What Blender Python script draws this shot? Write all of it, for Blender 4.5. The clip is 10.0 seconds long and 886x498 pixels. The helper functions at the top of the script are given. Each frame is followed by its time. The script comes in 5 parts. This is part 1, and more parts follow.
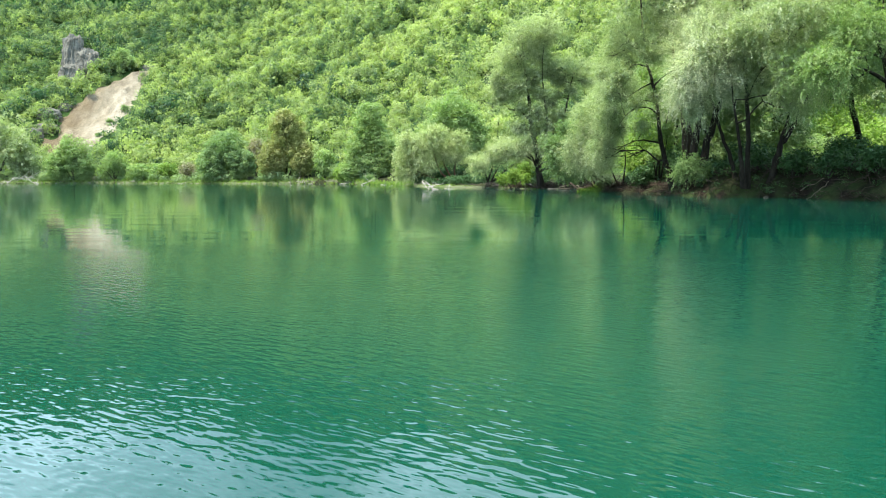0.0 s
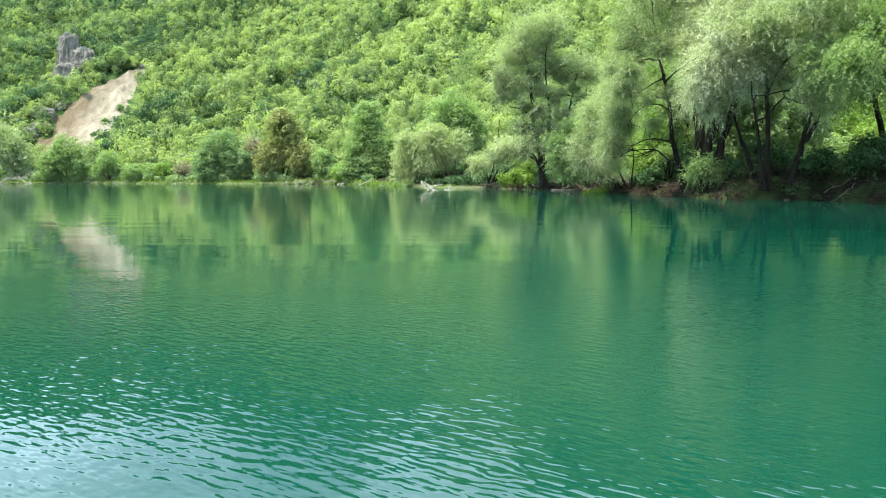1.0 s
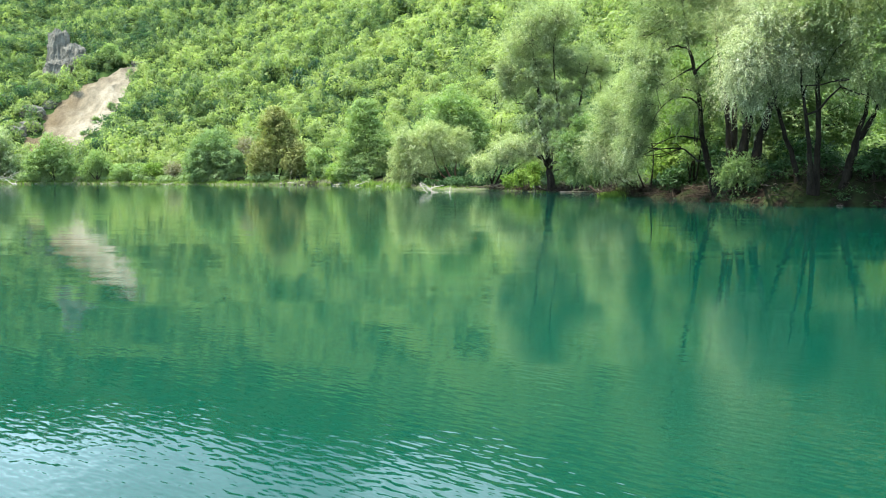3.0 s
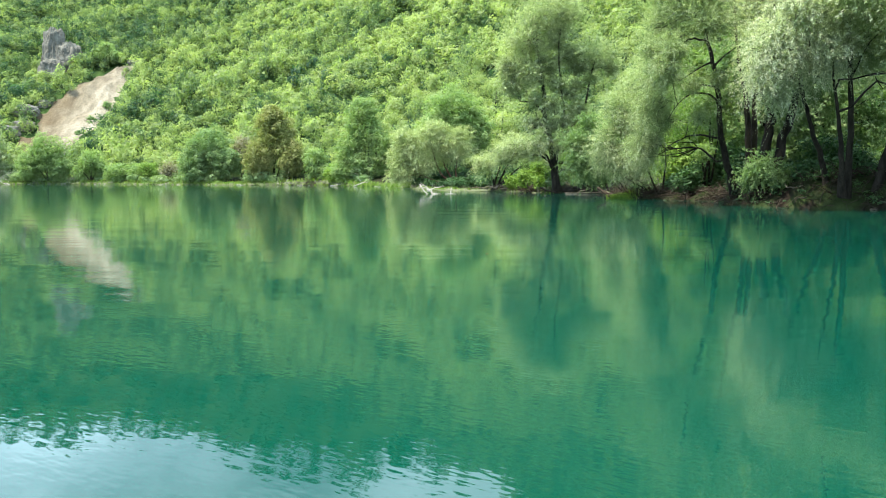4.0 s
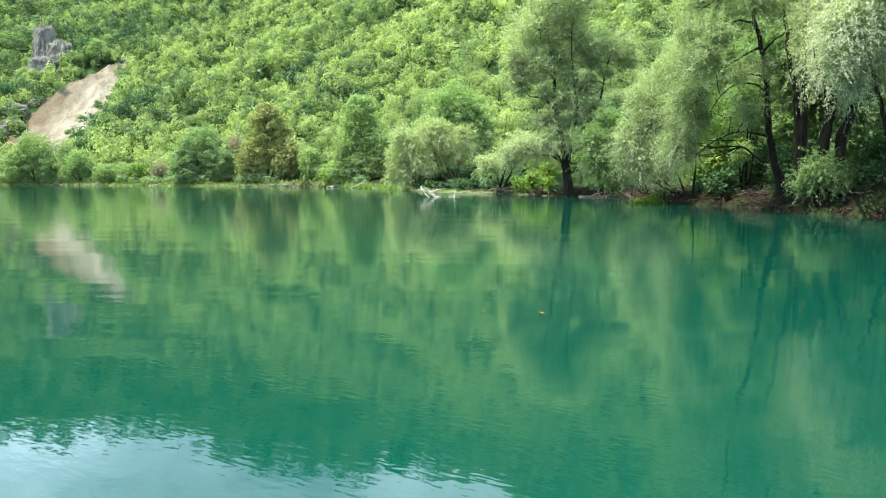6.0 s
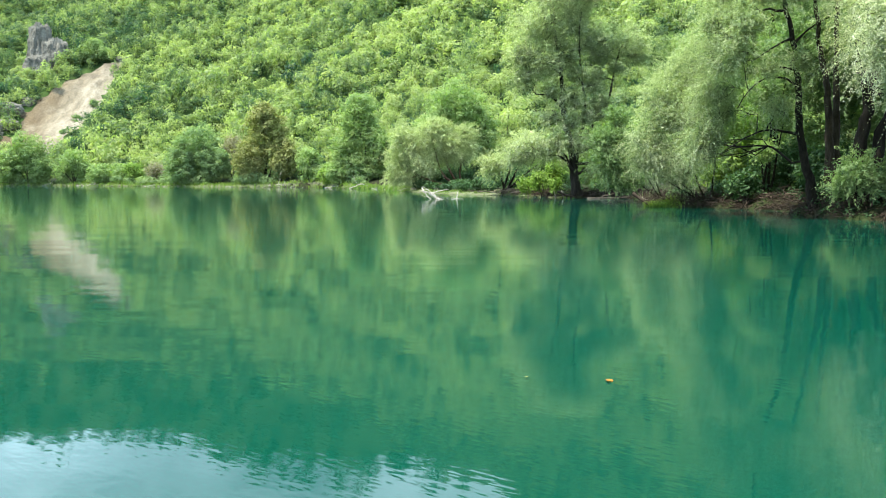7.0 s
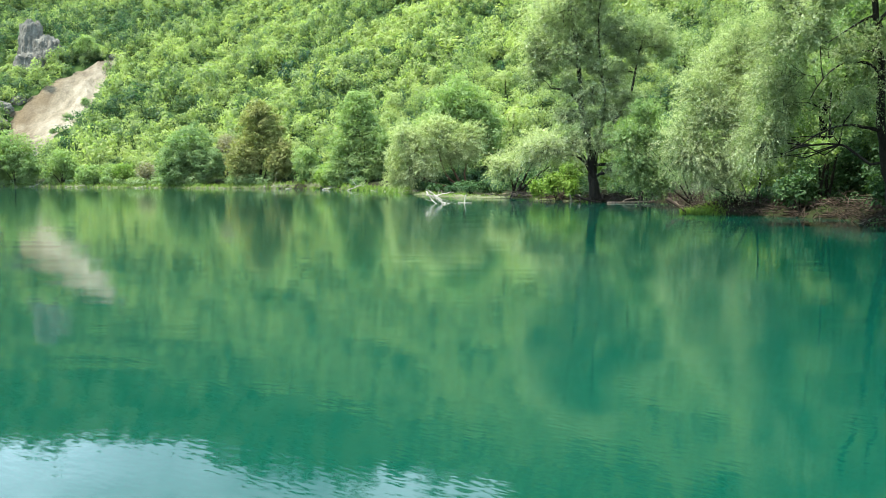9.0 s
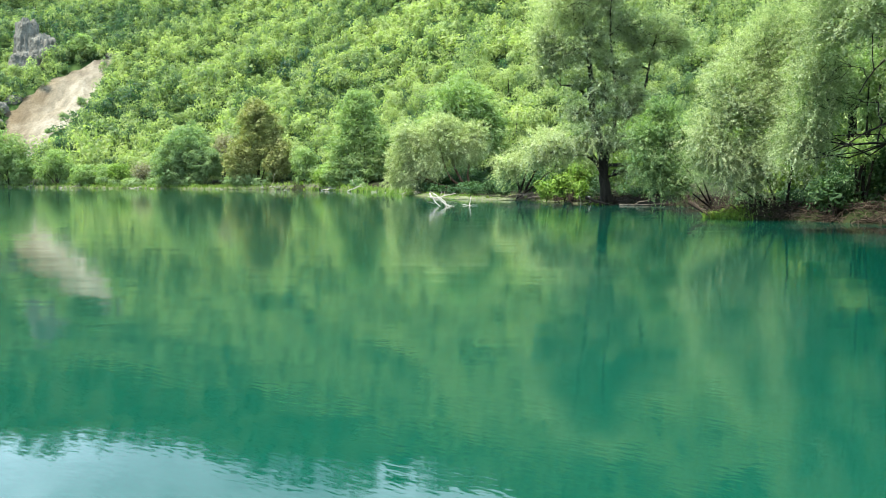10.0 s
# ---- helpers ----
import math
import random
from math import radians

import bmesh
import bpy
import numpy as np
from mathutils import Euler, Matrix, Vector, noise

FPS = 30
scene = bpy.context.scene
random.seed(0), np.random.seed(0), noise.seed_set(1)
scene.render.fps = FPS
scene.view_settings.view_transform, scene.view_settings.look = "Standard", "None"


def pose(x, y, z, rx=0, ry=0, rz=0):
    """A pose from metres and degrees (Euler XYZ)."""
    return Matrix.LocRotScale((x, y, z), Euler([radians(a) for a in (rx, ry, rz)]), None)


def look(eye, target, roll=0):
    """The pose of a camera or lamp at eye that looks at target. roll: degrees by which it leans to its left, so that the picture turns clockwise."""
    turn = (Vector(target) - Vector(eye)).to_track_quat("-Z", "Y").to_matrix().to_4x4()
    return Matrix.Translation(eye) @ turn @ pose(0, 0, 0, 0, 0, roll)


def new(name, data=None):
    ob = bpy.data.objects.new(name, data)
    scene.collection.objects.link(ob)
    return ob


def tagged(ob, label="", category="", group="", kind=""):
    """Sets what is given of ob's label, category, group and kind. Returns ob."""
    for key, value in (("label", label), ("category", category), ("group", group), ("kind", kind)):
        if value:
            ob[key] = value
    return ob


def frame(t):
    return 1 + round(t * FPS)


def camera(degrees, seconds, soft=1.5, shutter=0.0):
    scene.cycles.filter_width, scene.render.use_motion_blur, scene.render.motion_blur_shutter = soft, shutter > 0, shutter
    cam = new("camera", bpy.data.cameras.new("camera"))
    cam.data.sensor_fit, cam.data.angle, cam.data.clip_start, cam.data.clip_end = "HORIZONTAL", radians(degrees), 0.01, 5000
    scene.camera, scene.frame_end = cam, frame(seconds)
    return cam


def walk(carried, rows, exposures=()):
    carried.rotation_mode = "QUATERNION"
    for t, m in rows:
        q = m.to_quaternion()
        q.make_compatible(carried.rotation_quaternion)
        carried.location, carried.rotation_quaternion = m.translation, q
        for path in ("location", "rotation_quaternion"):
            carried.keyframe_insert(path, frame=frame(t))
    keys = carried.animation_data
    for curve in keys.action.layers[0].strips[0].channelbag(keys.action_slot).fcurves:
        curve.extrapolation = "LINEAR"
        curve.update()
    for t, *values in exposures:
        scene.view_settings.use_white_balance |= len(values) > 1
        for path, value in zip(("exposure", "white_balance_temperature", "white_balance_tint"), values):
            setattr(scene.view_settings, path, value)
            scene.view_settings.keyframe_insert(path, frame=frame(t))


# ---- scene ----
cam = camera(62.2, 10.0, soft=1.0)
# seconds, x, y, z, pitch, yaw
ROWS = [
    (0, 0, -0.048, 1.1, -5.474, -4.023),
    (1, 0.176, 2.582, 1.177, -5.497, -4.053),
    (2, 0.316, 5.208, 1.253, -5.513, -4.09),
    (3, 0.42, 7.827, 1.33, -5.524, -4.131),
    (4, 0.49, 10.438, 1.407, -5.53, -4.175),
    (5, 0.528, 13.041, 1.484, -5.531, -4.219),
    (6, 0.535, 15.633, 1.56, -5.53, -4.262),
    (7, 0.513, 18.215, 1.637, -5.526, -4.302),
    (8, 0.463, 20.785, 1.714, -5.52, -4.335),
    (9, 0.387, 23.342, 1.79, -5.514, -4.361),
    (10, 0.286, 25.885, 1.867, -5.508, -4.378),
]
EXPOSURE = 1.51
walk(cam, [(t, pose(x, y, z, 90 + p, 0, yaw)) for t, x, y, z, p, yaw in ROWS])
scene.view_settings.exposure = EXPOSURE

# ---- light ----
SUN_EL, SUN_AZ = 66.0, -100.0  # azimuth clockwise from +y (ahead)
sun_way = Vector((math.sin(radians(SUN_AZ)) * math.cos(radians(SUN_EL)),
                  math.cos(radians(SUN_AZ)) * math.cos(radians(SUN_EL)), math.sin(radians(SUN_EL))))
sun_data = bpy.data.lights.new("sun", "SUN")
sun_data.energy, sun_data.angle, sun_data.color = 6.3, radians(0.6), (1.0, 0.94, 0.80)
sun = new("sun", sun_data)
sun.matrix_world = look(tuple(sun_way * 100), (0, 0, 0))

world = bpy.data.worlds.new("sky")
scene.world = world
world.use_nodes = True
wt = world.node_tree
wt.nodes.clear()


def link(tree, a, b):
    tree.links.new(a, b)


sky = wt.nodes.new("ShaderNodeTexSky")
sky.sky_type, sky.sun_disc = "NISHITA", False
sky.sun_elevation, sky.sun_rotation = radians(SUN_EL), radians(SUN_AZ)
sky.air_density, sky.dust_density, sky.ozone_density = 1.2, 0.25, 1.5
co = wt.nodes.new("ShaderNodeTexCoord")
flat = wt.nodes.new("ShaderNodeMapping")
flat.inputs["Scale"].default_value = (1.0, 1.0, 2.2)
flat.inputs["Location"].default_value = (0.35, 0.1, 0.0)
cloud = wt.nodes.new("ShaderNodeTexNoise")
cloud.inputs["Scale"].default_value = 2.6
cloud.inputs["Detail"].default_value = 7.0
cloud.inputs["Roughness"].default_value = 0.58
cloud_ramp = wt.nodes.new("ShaderNodeValToRGB")
cloud_ramp.color_ramp.elements[0].position = 0.33
cloud_ramp.color_ramp.elements[1].position = 0.66
cloud_mix = wt.nodes.new("ShaderNodeMixRGB")
cloud_mix.inputs["Color2"].default_value = (12.8, 17.0, 21.0, 1)
back = wt.nodes.new("ShaderNodeBackground")
back.inputs["Strength"].default_value = 0.1
wout = wt.nodes.new("ShaderNodeOutputWorld")
link(wt, co.outputs["Generated"], flat.inputs["Vector"])
link(wt, flat.outputs["Vector"], cloud.inputs["Vector"])
link(wt, cloud.outputs["Fac"], cloud_ramp.inputs["Fac"])
link(wt, cloud_ramp.outputs["Color"], cloud_mix.inputs["Fac"])
link(wt, sky.outputs["Color"], cloud_mix.inputs["Color1"])
link(wt, cloud_mix.outputs["Color"], back.inputs["Color"])
link(wt, back.outputs["Background"], wout.inputs["Surface"])


# ---- materials ----
def blank(name):
    m = bpy.data.materials.new(name)
    m.use_nodes = True
    t = m.node_tree
    t.nodes.clear()
    out = t.nodes.new("ShaderNodeOutputMaterial")
    return m, t, out


def node(t, kind, **values):
    n = t.nodes.new(kind)
    for k, v in values.items():
        n.inputs[k.replace("_", " ")].default_value = v
    return n


def ramp(t, fac, stops):
    r = t.nodes.new("ShaderNodeValToRGB")
    while len(r.color_ramp.elements) < len(stops):
        r.color_ramp.elements.new(0.5)
    for e, (p, c) in zip(r.color_ramp.elements, stops):
        e.position, e.color = p, (*c, 1)
    t.links.new(fac, r.inputs["Fac"])
    return r.outputs["Color"]


def blend(t, fac, a, b, kind="MIX"):
    n = t.nodes.new("ShaderNodeMixRGB")
    n.blend_type = kind
    for socket, v in (("Fac", fac), ("Color1", a), ("Color2", b)):
        if isinstance(v, bpy.types.NodeSocket):
            t.links.new(v, n.inputs[socket])
        elif isinstance(v, (int, float)):
            n.inputs[socket].default_value = v
        else:
            n.inputs[socket].default_value = (*v, 1)
    return n.outputs["Color"]


def grain(t, scale, detail=4.0, rough=0.55, stretch=None):
    n = node(t, "ShaderNodeTexNoise", Scale=scale, Detail=detail, Roughness=rough)
    c = t.nodes.new("ShaderNodeTexCoord")
    if stretch:
        mp = node(t, "ShaderNodeMapping", Scale=stretch)
        t.links.new(c.outputs["Object"], mp.inputs["Vector"])
        t.links.new(mp.outputs["Vector"], n.inputs["Vector"])
    else:
        t.links.new(c.outputs["Object"], n.inputs["Vector"])
    return n.outputs["Fac"]


def bumped(t, height, strength, distance, bsdf):
    b = node(t, "ShaderNodeBump", Strength=strength, Distance=distance)
    t.links.new(height, b.inputs["Height"])
    t.links.new(b.outputs["Normal"], bsdf.inputs["Normal"])


def leaf_material(name, dark, mid, light, through_light=0.35, gloss=0.5, spread=0.35):
    """Leaves: three shades along the tree's own tint, varied leaf by leaf and clump by clump."""
    m, t, out = blank(name)
    tint = t.nodes.new("ShaderNodeAttribute")
    tint.attribute_name = "tint"
    geo = t.nodes.new("ShaderNodeNewGeometry")
    info = t.nodes.new("ShaderNodeObjectInfo")
    spot = node(t, "ShaderNodeTexNoise", Scale=1.3, Detail=6.0, Roughness=0.7)
    t.links.new(geo.outputs["Position"], spot.inputs["Vector"])
    g = spot.outputs["Fac"]
    add = t.nodes.new("ShaderNodeMath")
    add.operation = "MULTIPLY_ADD"
    t.links.new(geo.outputs["Random Per Island"], add.inputs[0])
    add.inputs[1].default_value = spread
    t.links.new(tint.outputs["Fac"], add.inputs[2])
    add2 = t.nodes.new("ShaderNodeMath")
    add2.operation = "MULTIPLY_ADD"
    t.links.new(g, add2.inputs[0])
    add2.inputs[1].default_value = 0.5
    t.links.new(add.outputs[0], add2.inputs[2])
    add3 = t.nodes.new("ShaderNodeMath")
    add3.operation = "MULTIPLY_ADD"
    t.links.new(info.outputs["Random"], add3.inputs[0])
    add3.inputs[1].default_value = 0.12
    t.links.new(add2.outputs[0], add3.inputs[2])
    sub = t.nodes.new("ShaderNodeMath")
    sub.operation = "SUBTRACT"
    t.links.new(add3.outputs[0], sub.inputs[0])
    sub.inputs[1].default_value = 0.25 + spread / 2 + 0.06
    colour = ramp(t, sub.outputs[0], [(0.0, dark), (0.5, mid), (1.0, light)])
    p = node(t, "ShaderNodeBsdfPrincipled", Roughness=gloss)
    p.inputs["Specular IOR Level"].default_value = 0.1
    t.links.new(colour, p.inputs["Base Color"])
    tr = t.nodes.new("ShaderNodeBsdfTranslucent")
    warm = blend(t, 1.0, colour, (1.0, 1.2, 0.5), "MULTIPLY")
    t.links.new(warm, tr.inputs["Color"])
    mix = node(t, "ShaderNodeMixShader", Fac=through_light)
    t.links.new(p.outputs[0], mix.inputs[1])
    t.links.new(tr.outputs[0], mix.inputs[2])
    t.links.new(mix.outputs[0], out.inputs["Surface"])
    return m


def plain(name, stops, scale, rough=0.85, bump=0.5, distance=0.03, stretch=None, fine=None):
    m, t, out = blank(name)
    a = grain(t, scale, 6.0, 0.6, stretch)
    colour = ramp(t, a, stops)
    if fine:
        b = grain(t, fine, 4.0, 0.6, stretch)
        colour = blend(t, 0.5, colour, ramp(t, b, [(0.25, (0.35, 0.35, 0.35)), (0.75, (1.5, 1.5, 1.5))]), "MULTIPLY")
        a = b
    p = node(t, "ShaderNodeBsdfPrincipled", Roughness=rough)
    p.inputs["Specular IOR Level"].default_value = 0.06
    t.links.new(colour, p.inputs["Base Color"])
    bumped(t, a, bump, distance, p)
    t.links.new(p.outputs[0], out.inputs["Surface"])
    return m


# Red and blue raised so the hill greens hold distance haze in their colour.
M_HILL = leaf_material("hazed_hill_leaves", (0.036, 0.078, 0.05), (0.21, 0.268, 0.115), (0.3, 0.35, 0.146), 0.53, 0.5, 0.08)
M_UPPER = leaf_material("upper_woods_leaves", (0.014, 0.05, 0.025), (0.03, 0.08, 0.035), (0.055, 0.115, 0.045), 0.3, 0.6)
M_WILLOW = leaf_material("silver_willow_leaves", (0.07, 0.12, 0.055), (0.265, 0.314, 0.18), (0.47, 0.508, 0.35), 0.48, 0.5, 0.1)
M_SILVER = leaf_material("white_backed_willow_leaves", (0.07, 0.11, 0.065), (0.385, 0.418, 0.288), (0.645, 0.66, 0.55), 0.46, 0.45, 0.24)
M_GREY = leaf_material("grey_willow_leaves", (0.06, 0.1, 0.055), (0.295, 0.335, 0.215), (0.49, 0.51, 0.375), 0.56, 0.5, 0.12)
M_PALE = leaf_material("pale_willow_leaves", (0.14, 0.18, 0.08), (0.325, 0.37, 0.2), (0.47, 0.505, 0.315), 0.46, 0.5, 0.16)
M_GREEN = leaf_material("fresh_green_leaves", (0.11, 0.18, 0.072), (0.2, 0.28, 0.115), (0.265, 0.335, 0.145), 0.5, 0.5, 0.2)
# Bank brush leaves: the shade under the trees is put into this colour.
M_SHADE = leaf_material("shade_dark_leaves", (0.02, 0.046, 0.02), (0.04, 0.085, 0.034), (0.08, 0.135, 0.054), 0.32)
M_SAGE = leaf_material("sage_green_leaves", (0.075, 0.13, 0.058), (0.16, 0.235, 0.108), (0.245, 0.315, 0.155), 0.48, 0.5, 0.16)
M_BROWN = leaf_material("olive_brown_leaves", (0.095, 0.11, 0.04), (0.185, 0.2, 0.075), (0.26, 0.26, 0.105), 0.4, 0.5, 0.22)
M_RUST = leaf_material("dry_pinkish_leaves", (0.15, 0.14, 0.095), (0.23, 0.215, 0.155), (0.29, 0.27, 0.2), 0.4)
M_LIME = leaf_material("sunlit_lime_leaves", (0.09, 0.16, 0.035), (0.165, 0.25, 0.06), (0.23, 0.31, 0.085), 0.5)
M_GRASS = leaf_material("bank_grass_blades", (0.06, 0.12, 0.02), (0.12, 0.2, 0.035), (0.2, 0.27, 0.06), 0.4)
M_BARK = plain("dark_willow_bark", [(0.3, (0.009, 0.0078, 0.006)), (0.7, (0.034, 0.029, 0.0225))], 5.0, 0.9, 0.8, 0.03, (1, 1, 0.25), 22.0)
M_BROWN_BARK = plain("brown_willow_bark", [(0.3, (0.02, 0.0155, 0.011)), (0.7, (0.068, 0.054, 0.039))], 5.0, 0.9, 0.8, 0.03, (1, 1, 0.25), 22.0)
M_RED = plain("reddish_willow_bark", [(0.3, (0.04, 0.022, 0.014)), (0.7, (0.12, 0.07, 0.045))], 5.0, 0.9, 0.8, 0.03, (1, 1, 0.25), 22.0)
M_DRIFT = plain("bleached_driftwood", [(0.3, (0.25, 0.22, 0.18)), (0.7, (0.46, 0.43, 0.38))], 6.0, 0.8, 0.5, 0.01, None, 30.0)
M_TWIG = plain("dry_brown_branch", [(0.3, (0.014, 0.0105, 0.008)), (0.7, (0.058, 0.045, 0.034))], 6.0, 0.85, 0.5, 0.01, None, 30.0)
M_ROOT = plain("weathered_brown_roots", [(0.3, (0.024, 0.0185, 0.014)), (0.7, (0.11, 0.088, 0.067))], 6.0, 0.85, 0.5, 0.01, None, 30.0)
M_HEAP = plain("dry_grey_wood", [(0.3, (0.07, 0.055, 0.042)), (0.7, (0.2, 0.165, 0.13))], 6.0, 0.85, 0.5, 0.01, None, 30.0)
M_SILT = plain("pale_algae_silt", [(0.35, (0.035, 0.045, 0.022)), (0.65, (0.11, 0.115, 0.068))], 1.5, 0.8, 0.4, 0.03, None, 12.0)
M_ROCK = plain("grey_limestone", [(0.3, (0.058, 0.055, 0.046)), (0.5, (0.12, 0.116, 0.098)), (0.75, (0.18, 0.172, 0.148))], 0.35, 0.9, 0.9, 0.3, None, 1.6)


def scarp_material():
    m, t, out = blank("bare_scarp_soil")
    geo = t.nodes.new("ShaderNodeNewGeometry")
    split = t.nodes.new("ShaderNodeSeparateXYZ")
    t.links.new(geo.outputs["Position"], split.inputs[0])
    across = node(t, "ShaderNodeMapRange", From_Min=-92.0, From_Max=-79.0, To_Min=0.18, To_Max=0.62)
    t.links.new(split.outputs["X"], across.inputs["Value"])
    a = blend(t, 0.45, across.outputs[0], grain(t, 0.16, 6.0, 0.6))
    streak = grain(t, 0.5, 5.0, 0.6, (1.0, 0.35, 0.2))
    fine = grain(t, 2.2, 5.0, 0.65)
    c = ramp(t, a, [(0.3, (0.125, 0.1, 0.064)), (0.45, (0.19, 0.165, 0.12)), (0.6, (0.29, 0.27, 0.215))])
    # Dark soil band at the top, with the overhang's shade put into its colour.
    crown = node(t, "ShaderNodeMapRange", From_Min=232.0, From_Max=243.0, To_Min=0.0, To_Max=0.9)
    t.links.new(split.outputs["Y"], crown.inputs["Value"])
    ragged = blend(t, 1.0, crown.outputs[0], ramp(t, grain(t, 0.3, 5.0, 0.6), [(0.35, (0.25, 0.25, 0.25)), (0.6, (1, 1, 1))]), "MULTIPLY")
    c = blend(t, ragged, c, (0.085, 0.072, 0.056))
    c = blend(t, 0.55, c, ramp(t, streak, [(0.32, (0.45, 0.4, 0.35)), (0.62, (1.25, 1.22, 1.18))]), "MULTIPLY")
    c = blend(t, 0.4, c, ramp(t, fine, [(0.3, (0.4, 0.4, 0.4)), (0.7, (1.35, 1.35, 1.35))]), "MULTIPLY")
    p = node(t, "ShaderNodeBsdfPrincipled", Roughness=0.95)
    p.inputs["Specular IOR Level"].default_value = 0.06
    t.links.new(c, p.inputs["Base Color"])
    bumped(t, fine, 1.0, 1.0, p)
    t.links.new(p.outputs[0], out.inputs["Surface"])
    return m


def ground_material():
    """Green undergrowth; bare brown soil where it is steep and at the water's edge."""
    m, t, out = blank("undergrowth_and_shaded_soil")
    a = grain(t, 0.25, 6.0, 0.62)
    fine = grain(t, 3.0, 5.0, 0.65)
    green = ramp(t, a, [(0.3, (0.015, 0.03, 0.009)), (0.55, (0.03, 0.056, 0.014)), (0.75, (0.05, 0.08, 0.02))])
    # Soil brown set darker than real, putting the bank trees' shade into it.
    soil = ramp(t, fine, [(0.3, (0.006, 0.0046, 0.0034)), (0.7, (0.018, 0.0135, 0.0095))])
    geo = t.nodes.new("ShaderNodeNewGeometry")
    split = t.nodes.new("ShaderNodeSeparateXYZ")
    t.links.new(geo.outputs["Position"], split.inputs[0])
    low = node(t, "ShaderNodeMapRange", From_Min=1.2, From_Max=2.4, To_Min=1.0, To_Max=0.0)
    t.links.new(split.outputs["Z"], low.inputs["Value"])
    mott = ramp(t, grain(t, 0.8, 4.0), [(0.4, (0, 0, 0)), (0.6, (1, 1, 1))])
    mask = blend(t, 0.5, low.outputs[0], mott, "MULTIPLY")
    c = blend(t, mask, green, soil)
    c = blend(t, 0.5, c, ramp(t, fine, [(0.3, (0.5, 0.5, 0.5)), (0.7, (1.4, 1.4, 1.4))]), "MULTIPLY")
    p = node(t, "ShaderNodeBsdfPrincipled", Roughness=0.95)
    p.inputs["Specular IOR Level"].default_value = 0.06
    t.links.new(c, p.inputs["Base Color"])
    bumped(t, fine, 0.9, 0.15, p)
    t.links.new(p.outputs[0], out.inputs["Surface"])
    return m


def water_material():
    """Turquoise river water: a clear gloss over a milky green body, with ripples that wind lays over parts of it."""
    m, t, out = blank("turquoise_water")
    p = node(t, "ShaderNodeBsdfPrincipled", Roughness=0.025, IOR=1.333)
    body = ramp(t, grain(t, 0.05, 3.0), [(0.3, (0.0005, 0.0242, 0.0150)), (0.7, (0.0008, 0.0300, 0.0192))])
    t.links.new(body, p.inputs["Base Color"])
    geo = t.nodes.new("ShaderNodeNewGeometry")
    # short wind ripples, crests lying across the view
    def ripple(scale, stretch, detail, turn):
        mp = node(t, "ShaderNodeMapping", Scale=tuple(1 / q for q in stretch))
        mp.vector_type = "TEXTURE"
        mp.inputs["Rotation"].default_value = (0, 0, radians(turn))
        t.links.new(geo.outputs["Position"], mp.inputs["Vector"])
        n = node(t, "ShaderNodeTexNoise", Scale=scale, Detail=detail, Roughness=0.5)
        t.links.new(mp.outputs["Vector"], n.inputs["Vector"])
        return n.outputs["Fac"]
    short = ripple(18.5, (0.42, 1.0, 1.0), 1.0, -40.0)
    mid = ripple(3.5, (0.5, 1.0, 1.0), 2.0, -14.0)
    long = ripple(0.6, (0.22, 1.0, 1.0), 2.0, -4.0)
    patch = ripple(0.09, (0.5, 1.0, 1.0), 2.0, 5.0)
    split = t.nodes.new("ShaderNodeSeparateXYZ")
    t.links.new(geo.outputs["Position"], split.inputs[0])
    near = node(t, "ShaderNodeMapRange", From_Min=8.5, From_Max=13.5, To_Min=1.08, To_Max=0.12)
    t.links.new(split.outputs["Y"], near.inputs["Value"])
    gust = node(t, "ShaderNodeMapRange", From_Min=0.4, From_Max=0.62, To_Min=0.5, To_Max=1.0)
    t.links.new(patch, gust.inputs["Value"])
    amount = t.nodes.new("ShaderNodeMath")
    amount.operation = "MULTIPLY"
    t.links.new(near.outputs[0], amount.inputs[0])
    t.links.new(gust.outputs[0], amount.inputs[1])
    h1 = t.nodes.new("ShaderNodeMath")
    h1.operation = "MULTIPLY"
    t.links.new(short, h1.inputs[0])
    t.links.new(amount.outputs[0], h1.inputs[1])
    b1 = node(t, "ShaderNodeBump", Strength=1.0, Distance=0.0068)
    t.links.new(h1.outputs[0], b1.inputs["Height"])
    b3 = node(t, "ShaderNodeBump", Strength=1.0, Distance=0.0009)
    t.links.new(mid, b3.inputs["Height"])
    t.links.new(b1.outputs["Normal"], b3.inputs["Normal"])
    b2 = node(t, "ShaderNodeBump", Strength=1.0, Distance=0.011)
    t.links.new(long, b2.inputs["Height"])
    t.links.new(b3.outputs["Normal"], b2.inputs["Normal"])
    t.links.new(b2.outputs["Normal"], p.inputs["Normal"])
    away = node(t, "ShaderNodeMapRange", From_Min=12.0, From_Max=45.0, To_Min=0.025, To_Max=0.06)
    t.links.new(split.outputs["Y"], away.inputs["Value"])
    t.links.new(away.outputs[0], p.inputs["Roughness"])
    t.links.new(p.outputs[0], out.inputs["Surface"])
    return m


M_SCARP, M_GROUND, M_WATER = scarp_material(), ground_material(), water_material()


